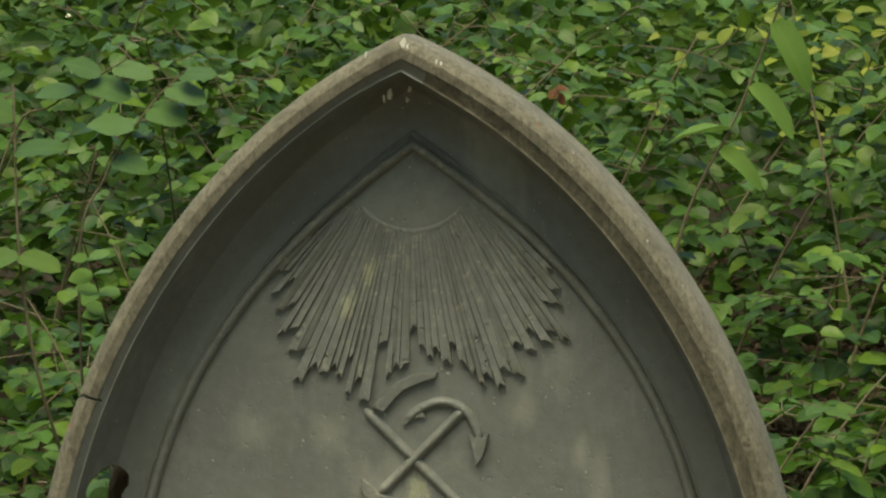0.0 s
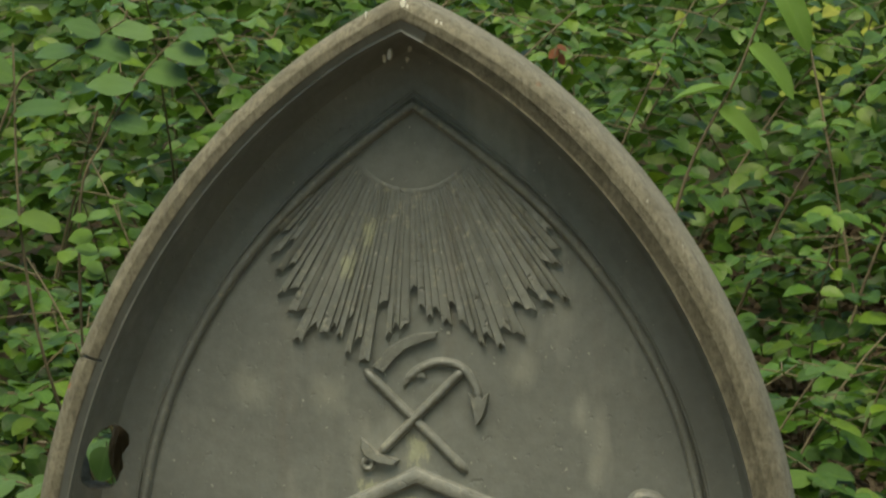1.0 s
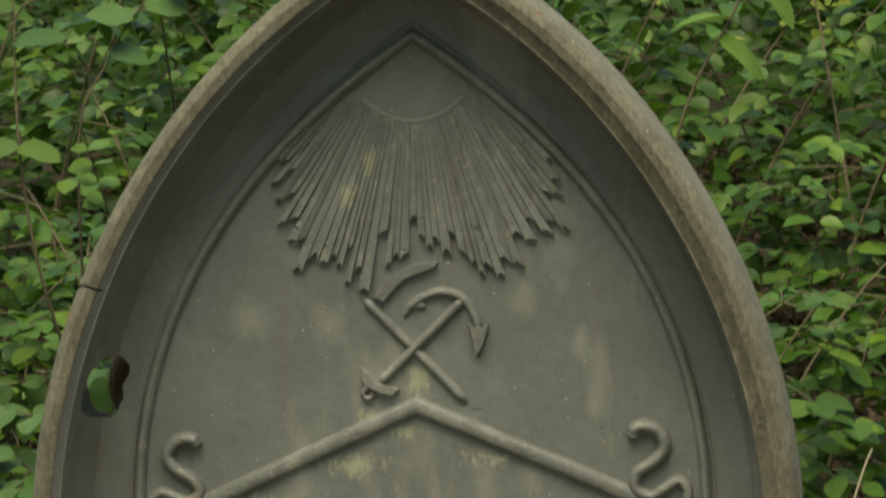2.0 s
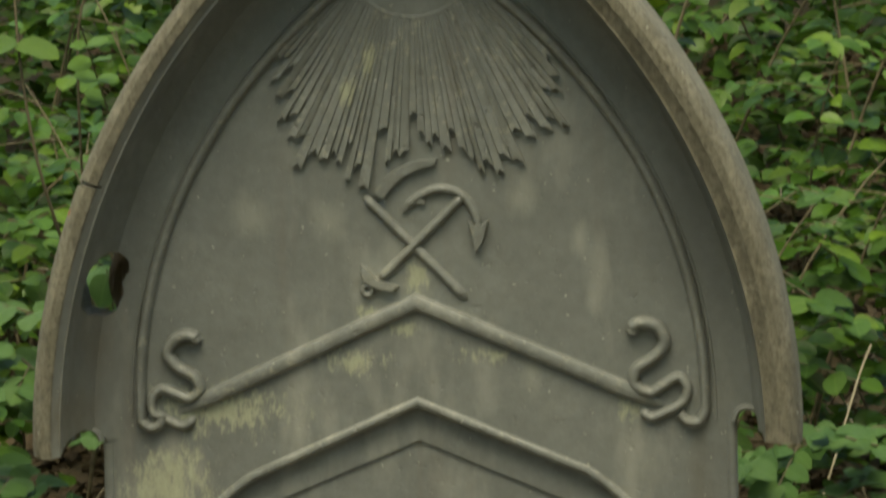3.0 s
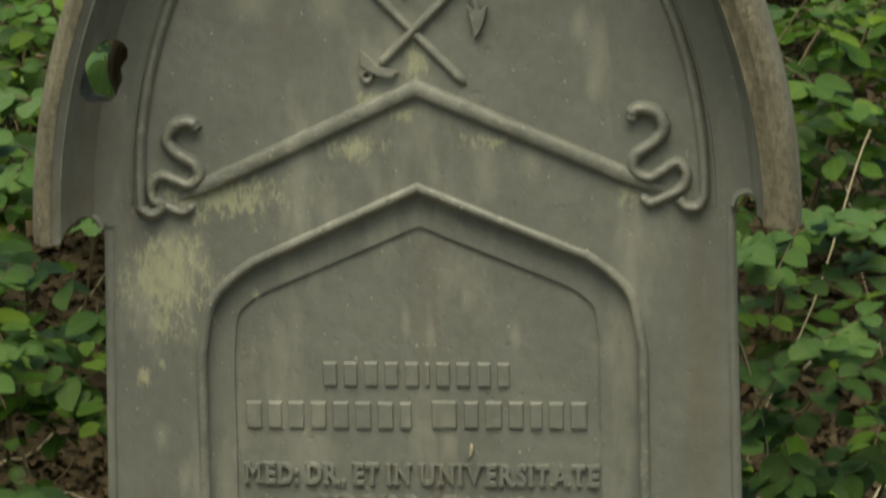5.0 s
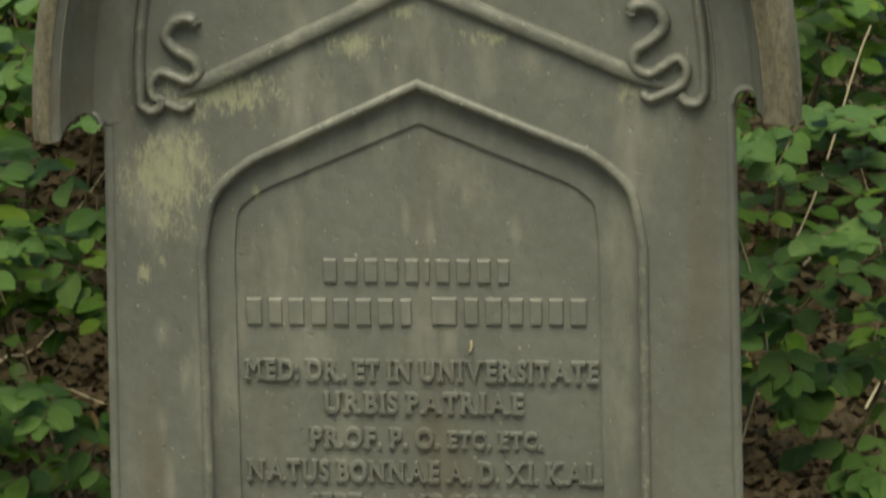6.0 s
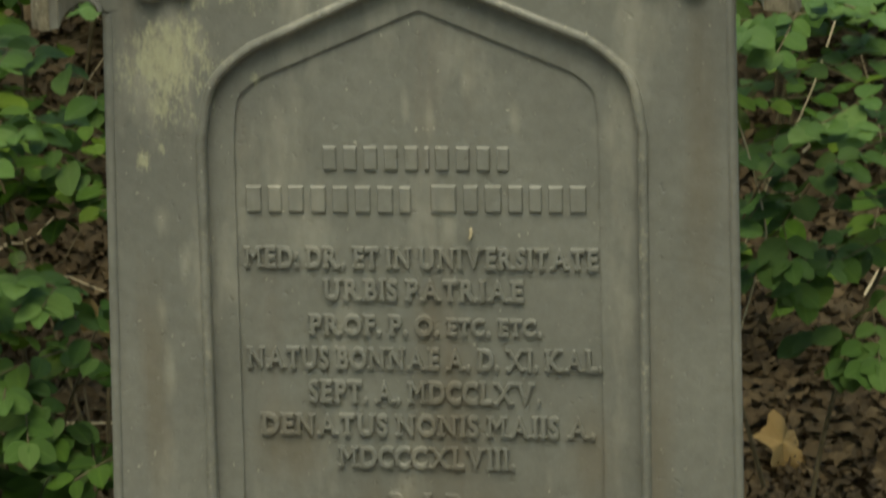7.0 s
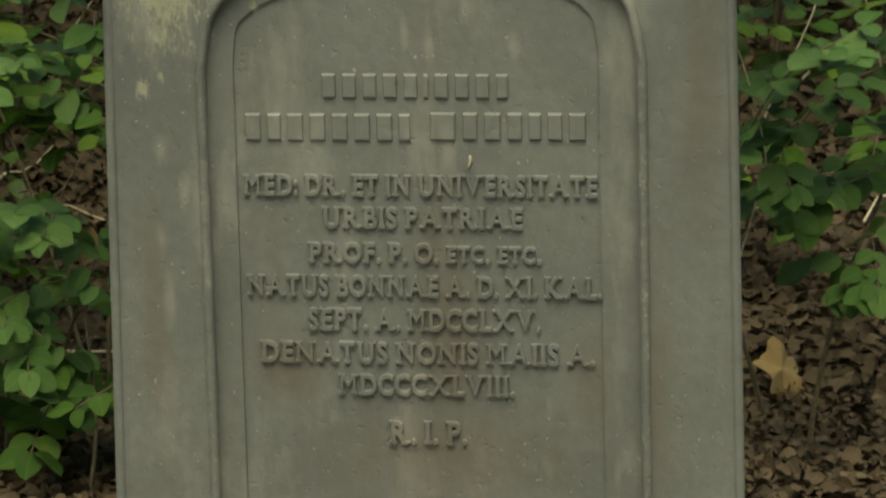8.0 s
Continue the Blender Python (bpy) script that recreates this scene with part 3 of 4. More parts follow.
raised_bars((1, 1, 1, 1, 1, 0.5, 1, 1, 1, 0.9), -0.141, 0.123, 0.718, 0.755)
raised_bars((1, 0.9, 1, 1, 1, 1, 1, 0.8), -0.249, -0.012, 0.658, 0.699)
raised_bars((1.4, 0.9, 1, 0.9, 0.8, 0.9, 1), 0.006, 0.228, 0.660, 0.701)


tagged(new("winged_seed", prism([(0.0625, 0.640), (0.0655, 0.641), (0.067, 0.634), (0.064, 0.625), (0.0605, 0.625), (0.0625, 0.632)], 0.1375, 0.131, STRAW, "winged_seed", 0.001)), "tiny tan winged seed stuck to the inscription", "seed")
thread = [(Vector((-0.262, 0.1345, 0.444)), 0.0009), (Vector((-0.270, 0.1345, 0.440)), 0.0010), (Vector((-0.275, 0.1345, 0.430)), 0.0010), (Vector((-0.276, 0.1345, 0.418)), 0.0008)]
tagged(new("dry_tendril", twig_mesh([thread], BARK, "dry_tendril")), "dark curled dry tendril clinging to the iron panel", "tendril")
bit = [(Vector((-0.322, 0.122, 0.215)), 0.0008), (Vector((-0.3215, 0.122, 0.19)), 0.0011), (Vector((-0.318, 0.123, 0.15)), 0.0012), (Vector((-0.316, 0.123, 0.12)), 0.0010)]
tagged(new("grass_blade", twig_mesh([bit], STRAW, "grass_blade")), "dry grass blade caught on the frame moulding", "grass blade")


# ---- shrubs ----
def leaf_template(rows=7, fold=0.34, droop=0.2, wave=0.0):
    """An oval leaf along +y, one long, folded at the midrib and drooping at the tip: points and faces."""
    along, half = {7: ((0.0, 0.06, 0.20, 0.40, 0.60, 0.78, 0.92, 1.0), (0.0, 0.165, 0.320, 0.378, 0.362, 0.290, 0.165, 0.0)),
                   5: ((0.0, 0.13, 0.38, 0.66, 0.88, 1.0), (0.0, 0.245, 0.365, 0.325, 0.175, 0.0)),
                   4: ((0.0, 0.25, 0.5, 0.75, 1.0), (0.0, 0.30, 0.335, 0.22, 0.0)), 2: ((0.0, 0.5, 1.0), (0.0, 0.36, 0.0))}[rows]
    pts, faces = [(0, 0, 0)], []
    for i in range(1, rows):
        t = along[i]
        z, w = -droop * t * t, wave * math.sin(9 * t)
        pts += [(-half[i], t - 0.03, z + fold * half[i] + w), (0, t, z), (half[i], t - 0.03, z + fold * half[i] - w)]
    tip = len(pts)
    pts.append((0, 1, -droop))
    faces += [(0, 2, 1), (0, 3, 2)]
    for i in range(rows - 2):
        a = 1 + 3 * i
        faces += [(a, a + 1, a + 4, a + 3), (a + 1, a + 2, a + 5, a + 4)]
    a = tip - 3
    faces += [(a, a + 1, tip), (a + 1, a + 2, tip)]
    return np.array(pts, float), faces


def ribbed(me, pts, times=1):
    """Notes on the mesh how far each point lies from its leaf's midrib."""
    me.attributes.new("rib", "FLOAT", "POINT").data.foreach_set("value", np.tile(np.abs(pts[:, 0]) / np.abs(pts[:, 0]).max(), times))
    return me


def leaf_frames(origins, along, normals, sizes):
    """For each leaf its 3 x 3 frame (columns: across, along, up), scaled."""
    y = along / np.linalg.norm(along, axis=1, keepdims=True)
    x = np.cross(y, normals)
    x /= np.linalg.norm(x, axis=1, keepdims=True) + 1e-9
    z = np.cross(x, y)
    return np.stack([x, y, z], 2) * sizes[:, None, None]


def joined_leaves(name, origins, along, normals, sizes, mat, template):
    pts, faces = template
    f = leaf_frames(origins, along, normals, sizes)
    verts = (np.einsum("nij,kj->nki", f, pts) + origins[:, None]).reshape(-1, 3)
    k = len(pts)
    tri = [tuple(i * k + q for q in face) for i in range(len(origins)) for face in faces]
    return ribbed(mesh_from(name, verts.tolist(), tri, mat, smooth=True), pts, len(origins))


ROUND, BIG, SMALL = leaf_template(7, 0.22, 0.14, 0.02), leaf_template(5), leaf_template(2)
LEAF_MESHES, SHOOT_MESHES = [], []
for fold, droop, wave in ((0.12, 0.10, 0.03), (0.25, 0.20, 0.02), (0.36, 0.08, 0.0), (0.06, 0.28, 0.035)):
    p, f = leaf_template(7, fold, droop, wave)
    LEAF_MESHES.append(ribbed(mesh_from("leaf", p, f, LEAF, smooth=True), p))
    SHOOT_MESHES.append(ribbed(mesh_from("leaf", p, f, SHOOT, smooth=True), p))


def shrub(x, y, rng, height, stems, low, singles, label, size=1.0):
    """Arching stems with side twigs that carry leaves in pairs."""
    thing = tagged(new("shrub"), label, "shrub", "undergrowth shrubs")
    thing.matrix_world = pose(x, y, ground_height(x, y))
    org, way, nrm, siz, owner, stalks = [], [], [], [], [], []
    for s in range(stems):
        az, lean = rng.uniform(0, 6.283), rng.uniform(0.12, 0.55)
        h = height * rng.uniform(0.7, 1.08)
        out = Vector((math.cos(az), math.sin(az), 0))
        root = out * rng.uniform(0.02, 0.16) + Vector((0, 0, -0.03))
        n = 14
        line, lines = [], []
        wob = Vector((rng.uniform(-1, 1), rng.uniform(-1, 1), 0))
        for i in range(n + 1):
            t = i / n
            if y < 1.2:
                out.y = abs(out.y)
            p = root + out * (lean * h * t ** 1.7) + Vector((0, 0, h * (t - 0.16 * t ** 3))) + wob * 0.05 * math.sin(3.5 * t + s)
            line.append((p, 0.0042 * (1 - 0.75 * t) + 0.0006))
        lines.append(line)
        t = 0.06
        while t < 1:
            i = min(int(t * n), n - 1)
            p = line[i][0].lerp(line[i + 1][0], t * n - i)
            if p.z > low * rng.uniform(0.75, 1.25) and p.y + y > 0.24:
                for _ in range(2 if rng.random() < 0.7 else 1):
                    a2 = rng.uniform(0, 6.283)
                    d = Vector((math.cos(a2), math.sin(a2), rng.uniform(-0.25, 0.45))).normalized()
                    length = rng.uniform(0.05, 0.36) * (1.1 - 0.5 * t)
                    q, twig = p.copy(), [(p.copy(), 0.0017)]
                    pairs = max(1, int(length / 0.042))
                    for k in range(pairs):
                        d = (d + Vector((0, 0, -0.07))).normalized()
                        q = q + d * length / pairs
                        if q.y + y < 0.26:
                            break
                        twig.append((q.copy(), 0.0013))
                        side = d.cross(Vector((0, 0, 1))).normalized()
                        for sg in (-1, 1):
                            if rng.random() < 0.93:
                                org.append(q + side * sg * 0.004)
                                way.append(side * sg + d * rng.uniform(0.1, 0.8) + Vector((rng.gauss(0, 0.2), rng.gauss(0, 0.2), rng.uniform(-0.45, 0.12))))
                                nrm.append(Vector((rng.gauss(0, 0.26), -0.20 + rng.gauss(0, 0.26), 0.9)))
                                siz.append(size * rng.triangular(0.026, 0.070, 0.044) * (1.0 if t < 0.85 else 0.8))
                    if rng.random() < 0.6:
                        org.append(q)
                        way.append(d)
                        nrm.append(Vector((rng.gauss(0, 0.3), -0.4, 0.85)))
                        siz.append(size * rng.uniform(0.03, 0.055))
                    lines.append(twig)
            t += rng.uniform(0.034, 0.078) * 1.5 / height
        stalks.append(part("stem", twig_mesh(lines, BARK), thing))
        owner += [s] * (len(org) - len(owner))
    org, way, nrm, siz = (np.array([tuple(v) for v in org]), np.array([tuple(v) for v in way]), np.array([tuple(v) for v in nrm]), np.array(siz))
    pick = sorted(range(len(org)), key=lambda i: org[i][1])[:singles]
    f = leaf_frames(org, way, nrm, siz)
    for i in pick:
        ob = part("leaf", LEAF_MESHES[i % 4], stalks[owner[i]])
        m = Matrix(f[i].tolist()).to_4x4()
        m.translation = org[i]
        ob.matrix_local = m
    rest = np.array([i for i in range(len(org)) if i not in set(pick)])
    if len(rest):
        tagged(part("foliage", joined_leaves("foliage", org[rest], way[rest], nrm[rest], siz[rest], FOLIAGE, ROUND if y < 1.9 else BIG), thing), kind="stuff")
    return len(org)


rng = random.Random(11)
LABELS = ("leafy green shrub with oval leaves in pairs", "tall green shrub with arching brown stems", "dense green shrub of small paired leaves")
for row, (y, low, height) in enumerate(((0.66, 0.40, 1.10), (1.1, 0.42, 1.5), (1.6, 0.35, 1.75), (2.15, 0.25, 1.9), (2.8, 0.2, 1.8), (3.5, 0.1, 1.5))):
    x = -1.75 + 0.17 * (row % 2)
    while x < 1.75 + 0.15 * row:
        clear = row < 3 and 0.30 < x < 0.85
        open_bank = row > 0 and 0.30 < x and (int(x * 10) + row) % 2  # the bank lies barer on this side
        if not open_bank and not (row == 0 and -0.45 < x < 1.25) and not (row == 1 and 0.35 < x < 0.75):
            shrub(x + rng.uniform(-0.08, 0.08), y + rng.uniform(-0.12, 0.16), rng, height * rng.uniform(0.85, 1.08), 2 if row < 3 or x > 0.25 else 3,
                  low + (0.14 if clear else 0), (110, 70, 30, 0, 0, 0)[row], LABELS[(row + int(x * 7)) % 3], 1.1)
        x += 0.38 + 0.03 * row
for x, y, height, stems in ((-0.62, 0.55, 0.62, 2), (-0.84, 0.66, 0.75, 2), (-0.68, 0.45, 0.40, 2), (-0.56, 0.40, 0.34, 1), (-0.95, 0.75, 0.7, 2), (0.47, 0.60, 0.80, 1), (0.56, 0.75, 0.62, 1), (0.72, 1.1, 0.8, 1), (0.85, 0.85, 0.7, 2)):
    shrub(x, y, rng, height, stems, 0.10 if x < 0 else 0.42, 60, "low green seedling shrub with round paired leaves", 1.15)


def sapling(points, leaves, mat, label, shape=(7, 0.12, 0.15, 0.02), wide=1.0, bark=BARK, thick=0.004):
    """One thin stem from the ground through the points, with single leaves: (share of the stem, direction, length)."""
    thing = tagged(new("sapling"), label, "sapling")
    line = smooth_line(points, 6)
    n = len(line)
    stalk = part("stem", twig_mesh([[(Vector(p), thick * (1 - 0.6 * i / n)) for i, p in enumerate(line)]], bark), thing)
    vary = random.Random(len(line) + int(1000 * line[-1][2]))
    p, f = leaf_template(*shape)
    p = p * np.array([wide, 1, 1])
    me = ribbed(mesh_from("leaf", p, f, mat, smooth=True), p)
    for share, d, size in leaves:
        ob = part("leaf", me, stalk)
        i = min(int(share * (n - 1)), n - 1)
        fr = leaf_frames(np.zeros((1, 3)), np.array([d], float), np.array([[vary.gauss(0, 0.3), vary.uniform(-0.65, -0.2), 0.75]]), np.array([size]))[0]
        m = Matrix(fr.tolist()).to_4x4()
        m.translation = line[i]
        ob.matrix_local = m


sapling([(0.16, 0.95, 0), (0.22, 0.92, 0.9), (0.30, 0.9, 1.43), (0.40, 0.9, 1.66), (0.475, 0.9, 1.86)],
        [(0.93, (0.5, -0.3, -0.75), 0.12), (0.80, (0.75, -0.3, -0.6), 0.105), (0.74, (-1, -0.2, 0.05), 0.10), (0.70, (0.85, -0.2, -0.55), 0.09), (0.97, (-0.9, -0.2, 0.4), 0.09)],
        YOUNG, "slender sapling with long bright green leaves", (7, 0.25, 0.3, 0.02), 0.52)
young = random.Random(3)
for (x, y, z) in ((-0.575, 0.62, 1.47), (-0.60, 0.55, 1.18), (-0.52, 0.8, 1.40)):
    sapling([(x + 0.12, y + 1.1, 0), (x + 0.08, y + 0.75, z * 0.45), (x + 0.02, y + 0.2, z * 0.85), (x, y, z)],
            [(k, (young.choice((-1, 1)), -0.4, young.uniform(-0.3, 0.5)), young.uniform(0.026, 0.04)) for k in (0.7, 0.74, 0.78, 0.82, 0.85, 0.88, 0.91, 0.93, 0.95, 0.97, 0.99)],
            YOUNG, "thin sapling with small bright yellow-green leaves", (7, 0.08, 0.1, 0.03), 1.15, thick=0.0025)
sapling([(-0.42, 1.30, 0), (-0.46, 1.0, 0.5), (-0.58, 0.55, 1.12), (-0.635, 0.5, 1.40), (-0.66, 0.55, 1.7)],
        [(0.8, (1, -0.3, -0.2), 0.07), (0.83, (-1, -0.4, -0.1), 0.08), (0.95, (1, -0.2, 0.2), 0.08), (0.99, (-0.6, -0.3, 0.3), 0.08)], LEAF, "bare upright stem with a few broad leaves", wide=1.05)
for line, leaves in (
        (((-0.95, 0.8, 0), (-0.90, 0.8, 1.0), (-0.74, 0.8, 1.58), (-0.66, 0.8, 1.665), (-0.545, 0.8, 1.735)),
         [(0.85, (-0.9, -0.4, -0.1), 0.066), (0.91, (0.9, -0.3, -0.25), 0.078), (0.955, (-0.7, -0.3, 0.3), 0.06), (0.995, (1, -0.2, -0.15), 0.068)]),
        (((-0.50, 1.2, 0), (-0.60, 0.9, 0.8), (-0.61, 0.75, 1.40), (-0.565, 0.75, 1.56), (-0.50, 0.75, 1.66), (-0.44, 0.75, 1.72)),
         [(0.66, (0.9, -0.3, -0.15), 0.062), (0.75, (-0.8, -0.3, 0.1), 0.074), (0.80, (0.9, -0.3, -0.2), 0.07), (0.93, (0.8, -0.3, -0.22), 0.07), (0.99, (0.9, -0.2, 0.1), 0.06)])):
    sapling(line, leaves, SHOOT, "arching brown stem with broad grey-green leaves", (7, 0.08, 0.12, 0.03), 1.08, thick=0.003)


def shoot(points, size, seed, label="arching shoot with oval green leaves in pairs"):
    """A long shoot from the ground that bears leaf pairs and short side twigs over its outer part."""
    g = random.Random(seed)
    line = [Vector(p) for p in smooth_line(points, 9)]
    n = len(line)
    thing = tagged(new("shoot"), label, "shrub", "arching shoots")
    sticks_, places = [[(p, 0.0028 * (1 - 0.6 * i / n)) for i, p in enumerate(line)]], []
    for i in range(int(n * 0.42), n, 2):
        d = (line[min(i + 1, n - 1)] - line[i - 1]).normalized()
        side = d.cross(Vector((0, 0, 1))).normalized()
        for sg in (-1, 1):
            if g.random() < 0.24:
                q, twig, t = line[i].copy(), [(line[i].copy(), 0.0013)], (side * sg + d * 0.7 + Vector((0, 0, g.uniform(-0.3, 0.3)))).normalized()
                for _ in range(g.randint(1, 3)):
                    q = q + t * g.uniform(0.030, 0.045)
                    twig.append((q.copy(), 0.001))
                    u = t.cross(Vector((0, 0, 1))).normalized()
                    places += [(q.copy(), u + t * 0.6), (q.copy(), -u + t * 0.6)]
                places.append((q.copy(), t))
                sticks_.append(twig)
            else:
                places.append((line[i].copy(), side * sg + d * 0.5))
    stalk = part("stem", twig_mesh(sticks_, BARK), thing)
    for k, (p, d) in enumerate(places):
        ob = part("leaf", SHOOT_MESHES[k % 4], stalk)
        up = (g.gauss(0, 0.3), -0.42 + g.gauss(0, 0.28), 0.8)
        fr = leaf_frames(np.zeros((1, 3)), np.array([[d.x, d.y, d.z + g.uniform(-0.35, 0.1)]]), np.array([up]), np.array([size * g.uniform(0.7, 1.2)]))[0]
        m = Matrix(fr.tolist()).to_4x4()
        m.translation = p
        ob.matrix_local = m


for k, line in enumerate((
        ((0.95, 1.20, 0), (0.75, 0.90, 0.55), (0.58, 0.70, 0.62), (0.46, 0.60, 0.50)), ((1.00, 1.10, 0), (0.80, 0.85, 0.36), (0.66, 0.72, 0.40), (0.57, 0.66, 0.30)),
        ((0.30, 0.80, 0), (0.38, 0.60, 0.40), (0.47, 0.55, 0.64), (0.60, 0.55, 0.74)), ((0.88, 1.00, 0), (0.72, 0.80, 0.70), (0.57, 0.65, 0.86), (0.45, 0.60, 0.84)),
        ((-1.00, 0.90, 0), (-0.80, 0.60, 0.35), (-0.62, 0.50, 0.44), (-0.54, 0.45, 0.34)),
        ((-0.92, 0.80, 0), (-0.76, 0.55, 0.26), (-0.62, 0.48, 0.24), (-0.55, 0.45, 0.14)), ((-1.05, 0.90, 0), (-0.85, 0.65, 0.6), (-0.66, 0.50, 0.68), (-0.55, 0.46, 0.62)),
        ((-1.00, 0.95, 0), (-0.85, 0.70, 0.85), (-0.68, 0.55, 0.98), (-0.56, 0.48, 0.90)))):
    shoot(line, 0.050, 40 + k)
for k, z in enumerate((0.82, 0.74, 0.64, 0.53, 0.43)):
    if k % 2:
        line = ((0.26, 0.85, 0), (0.36, 0.72, z - 0.12), (0.46, 0.68, z), (0.66, 0.70, z + 0.03))
    else:
        line = ((0.98, 1.15, 0), (0.84, 0.95, z - 0.06), (0.64, 0.80, z + 0.03), (0.43, 0.70, z - 0.01))
    shoot(line, 0.043, 60 + k)
for k, z in enumerate((1.02, 0.90, 0.76)):
    shoot(((-1.02 - 0.04 * k, 0.95, 0), (-0.88, 0.72, z - 0.10), (-0.70, 0.56, z + 0.03), (-0.48, 0.46, z - 0.02)), 0.050, 80 + k)


def straw(points, label="pale dry grass stalk"):
    tagged(new("dry_stalk", twig_mesh([[(Vector(p), 0.0016) for p in smooth_line(points, 5)]], STRAW, "dry_stalk")), label, "stalk")


sapling([(-0.36, 0.75, 0), (-0.40, 0.45, 0.6), (-0.445, 0.25, 1.08), (-0.447, 0.205, 1.158)], [(0.995, (-0.30, -0.05, -0.95), 0.050), (0.8, (-0.6, 0.4, 0.2), 0.05)], SHOOT, "thin shoot with one broad leaf behind the gravestone", wide=1.25, thick=0.002)
# dark lump stands in for the shaded thickness of the hole's broken edge
tagged(new("hole_shade_lump", mesh_of(ragged(-0.414, 0.172, 1.147, 0.021, 0.014, 0.050, 12.0), LITTER)), "dark lump added behind the broken hole as its shade", "leaf")
straw([(0.36, 0.64, 0.0), (0.40, 0.62, 0.25), (0.452, 0.61, 0.47), (0.459, 0.60, 0.54), (0.422, 0.58, 0.68), (0.40, 0.56, 0.72)])
straw([(0.34, 1.05, 0.0), (0.43, 0.97, 0.42), (0.527, 0.9, 0.68), (0.589, 0.9, 0.90), (0.61, 0.9, 0.96)])


def maple_leaf(x, y, z):
    """A fallen lobed leaf, crumpled."""
    verts, n = [(0, 0, 0.006)], 30
    for i in range(n):
        a = 2 * math.pi * i / n
        r = 0.056 * (0.80 + 0.17 * math.cos(5 * a) + 0.07 * math.cos(11 * a + 1) + 0.05 * math.cos(2 * a))
        verts.append((r * math.sin(a), r * math.cos(a), 0.010 * math.sin(3 * a + 1)))
    ob = new("fallen_leaf", mesh_from("fallen_leaf", verts, [(0, 1 + i, 1 + (i + 1) % n) for i in range(n)], AUTUMN))
    ob.matrix_world = pose(x, y, z, 52, 8, 40)
    tagged(ob, "fallen yellow-brown lobed leaf lying on the litter", "leaf")


maple_leaf(0.49, 1.02, ground_height(0.49, 1.02) + 0.045)
sapling([(-0.50, 1.1, 0), (-0.55, 0.7, 0.25), (-0.5715, 0.5, 0.44)], [(0.99, (0.3, -0.3, -1), 0.040), (0.9, (-0.5, -0.3, -0.8), 0.035), (0.8, (0.8, -0.2, -0.4), 0.03)], AUTUMN, "thin twig with small yellowed leaves", thick=0.002)
sapling([(0.0, 1.6, 0), (0.05, 1.4, 0.9), (0.085, 1.2, 1.62), (0.10, 1.2, 1.68)], [(0.99, (0.3, -0.3, -1), 0.020), (0.93, (-0.8, -0.3, -0.6), 0.022), (0.86, (1, -0.2, -0.4), 0.018)], RUSSET, "thin twig with small reddish leaves", thick=0.002)


def thicket(name, label, count, box, size, mat, seed, clumps, shape=SMALL):
    """Undergrowth farther back: leaves in loose clumps."""
    g = np.random.default_rng(seed)
    lo, hi = np.array(box[0], float), np.array(box[1], float)
    centres = lo + (hi - lo) * g.random((clumps, 3))
    o = centres[g.integers(0, clumps, count)] + g.normal(0, 1, (count, 3)) * np.array([0.28, 0.28, 0.16]) * size / 0.07
    o[:, 2] = np.abs(o[:, 2]) + 0.05 + [ground_height(p[0], p[1]) for p in o]
    a = g.normal(0, 1, (count, 3)) * np.array([1, 1, 0.35])
    nr = np.array([0, -0.4, 0.8]) + g.normal(0, 0.38, (count, 3))
    tagged(new(name, joined_leaves(name, o, a, nr, size * g.uniform(0.6, 1.2, count), mat, shape)), label, "undergrowth", kind="stuff")


thicket("far_undergrowth", "dense green undergrowth behind the shrubs", 19000, ((-2.6, 3.6, 0.0), (2.0, 7.2, 1.15)), 0.065, FOLIAGE, 3, 800, BIG)
thicket("far_woodland", "distant green woodland foliage, coloured paler to look lit", 34000, ((-5.6, 7.4, 0.0), (2.6, 13.0, 2.3)), 0.12, FAR_LIT_FOLIAGE, 4, 700)


thicket("distant_trees", "distant green tree foliage up the bank", 12000, ((-8.0, 14.0, 0.0), (2.5, 19.0, 3.6)), 0.26, FAR_LIT_FOLIAGE, 9, 500)
thicket("sunlit_foliage", "clump of yellow-green leaves coloured as if sunlit", 110, ((0.52, 3.1, 0.75), (0.74, 3.4, 1.10)), 0.045, SUNLIT, 12, 9, BIG)


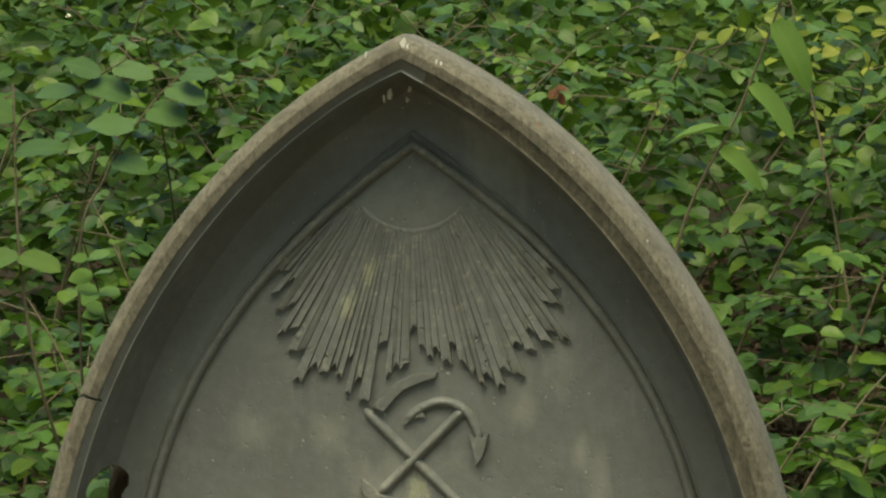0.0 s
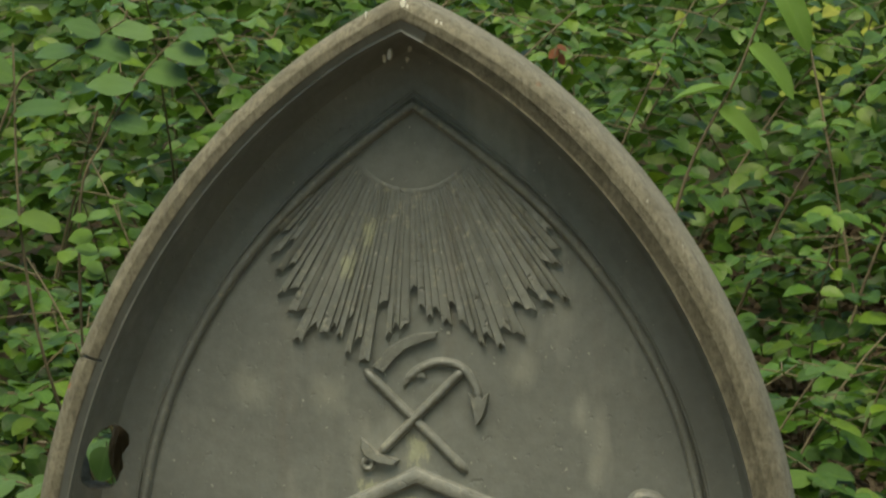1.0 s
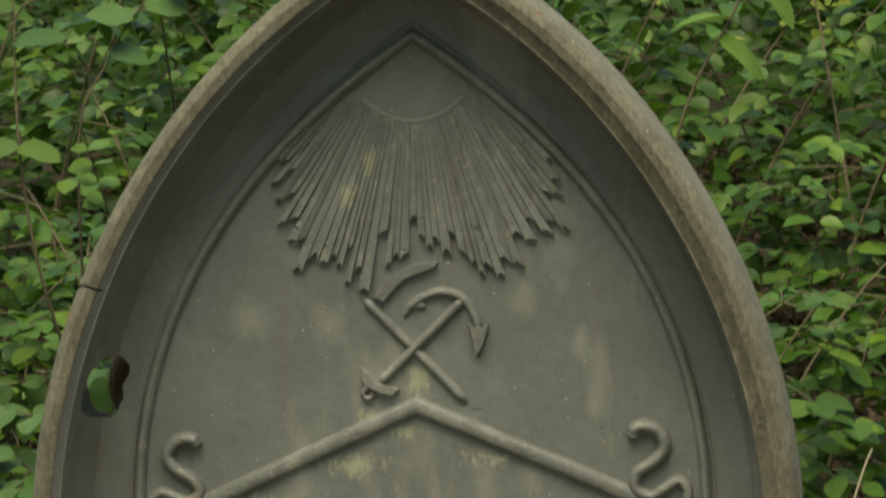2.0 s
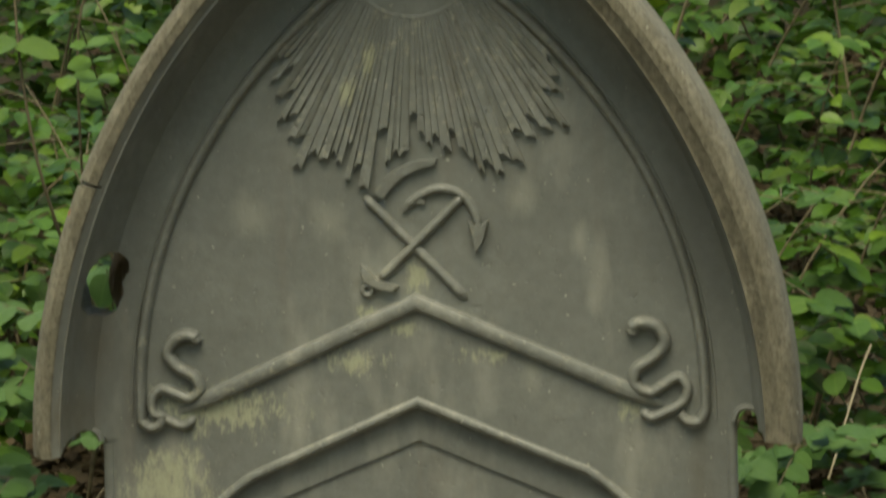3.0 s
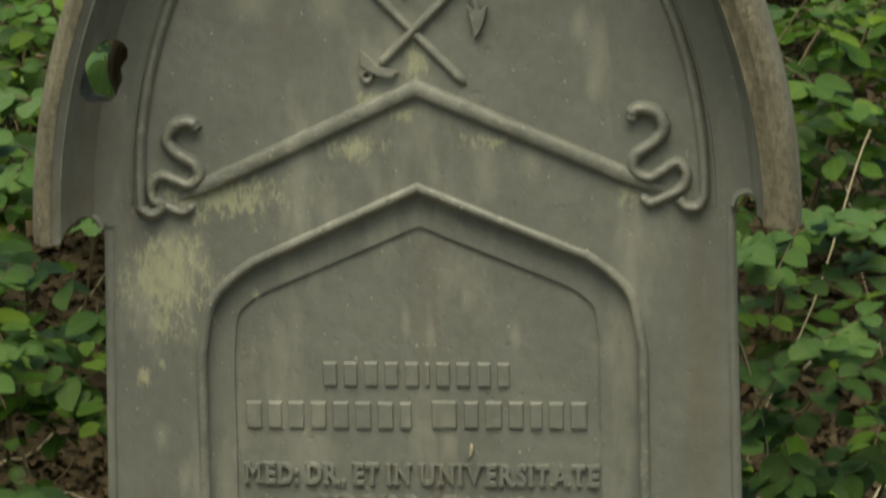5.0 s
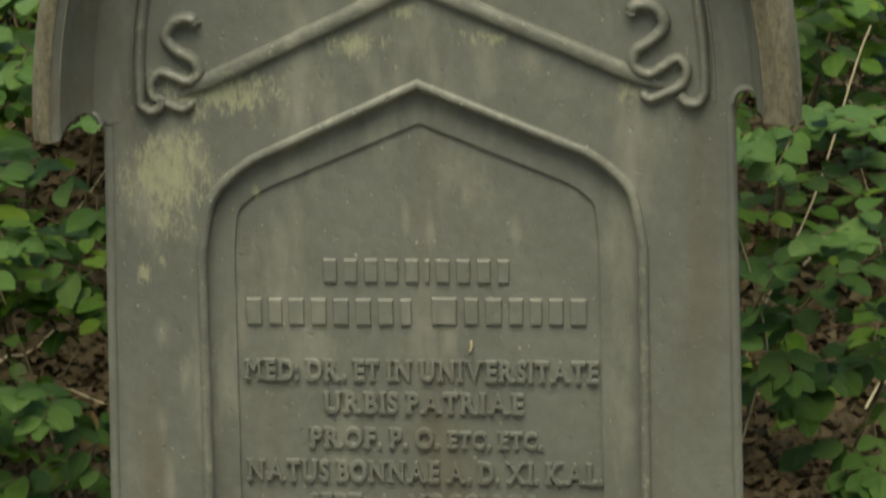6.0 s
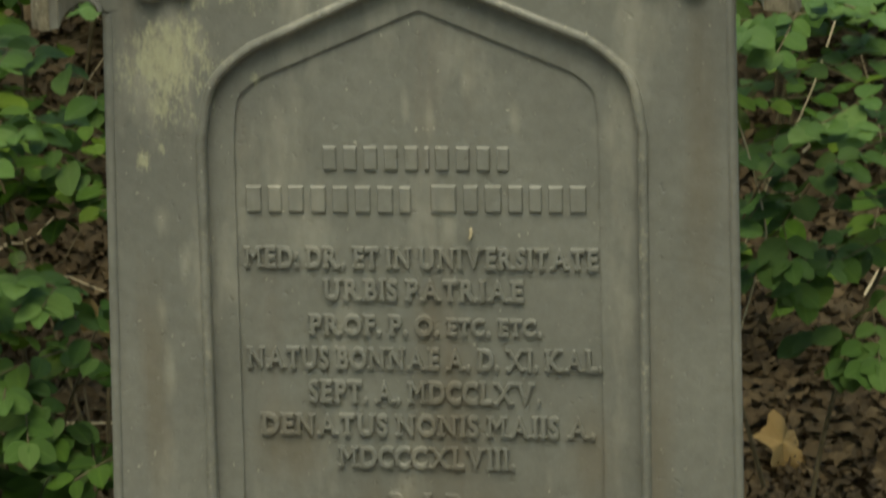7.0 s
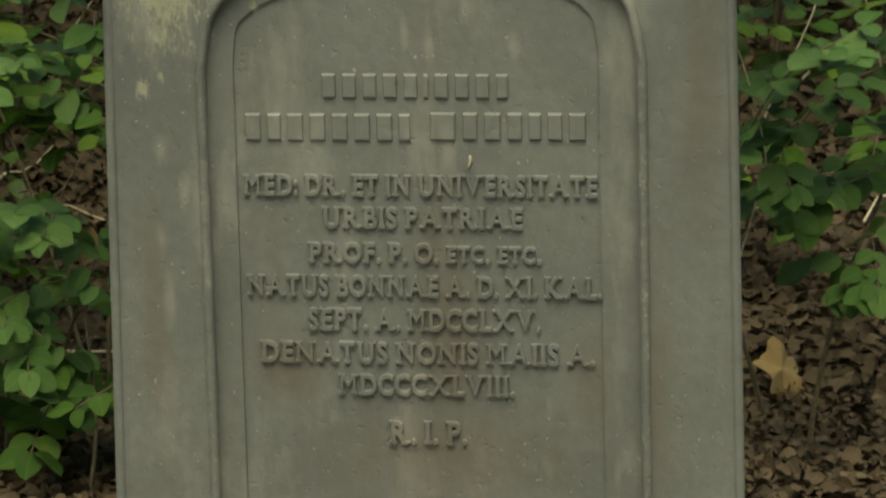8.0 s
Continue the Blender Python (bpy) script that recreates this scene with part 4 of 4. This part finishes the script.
def unseen_leaf_screen():
    """Unseen leaf ring added behind and beside the camera to block low skylight."""
    g = np.random.default_rng(6)
    n = 42000
    a = g.uniform(radians(165), radians(375), n)
    r = g.uniform(8.0, 11.0, n)
    o = np.stack([r * np.cos(a), r * np.sin(a), 11.0 * g.random(n)], 1)
    tagged(new("unseen_leaf_screen", joined_leaves("unseen_leaf_screen", o, g.normal(0, 1, (n, 3)), g.normal(0, 1, (n, 3)), g.uniform(0.16, 0.34, n), FAR_LIT_FOLIAGE, SMALL)), "unseen ring of green leaves that blocks low skylight", "undergrowth", kind="stuff")


unseen_leaf_screen()


# ---- leaf litter ----
def litter(count, seed):
    g = np.random.default_rng(seed)
    o = np.stack([g.uniform(-1.5, 1.3, count), 0.3 + 5.0 * g.random(count) ** 1.25, np.zeros(count)], 1)
    o[:, 2] = [ground_height(p[0], p[1]) for p in o]
    o[:, 2] += 0.004 + 0.026 * g.random(count) ** 1.5
    a = g.normal(0, 1, (count, 3)) * np.array([1, 1, 0.25])
    nr = np.array([0, -0.1, 1]) + g.normal(0, 0.42, (count, 3))
    tagged(new("leaf_litter", joined_leaves("leaf_litter", o, a, nr, g.triangular(0.006, 0.014, 0.048, count), LITTER, leaf_template(5, 0.30, 0.35, 0.08))), "brown dead leaves lying on the soil", "leaf litter", kind="stuff")


litter(60000, 8)


def sticks(count, seed):
    """Dead twigs strewn over the litter."""
    g = random.Random(seed)
    for _ in range(count):
        x, y, a, n = g.uniform(-1.4, 1.2), g.uniform(0.35, 3.4), g.uniform(0, 3.14), g.uniform(0.08, 0.34)
        d = Vector((math.cos(a), math.sin(a), 0))
        line = []
        for k in range(5):
            p = Vector((x, y, 0)) + d * n * k / 4 + Vector((g.uniform(-1, 1), g.uniform(-1, 1), 0)) * 0.012
            p.z = ground_height(p.x, p.y) + 0.028 + 0.008 * math.sin(k * 1.4 + a)
            line.append((p, 0.0032 * (1 - 0.15 * k)))
        tagged(new("dead_twig", twig_mesh([line], BARK if g.random() < 0.6 else STRAW, "dead_twig")), "thin dead twig lying on the leaf litter", "twig", "dead twigs on the ground")


sticks(90, 21)
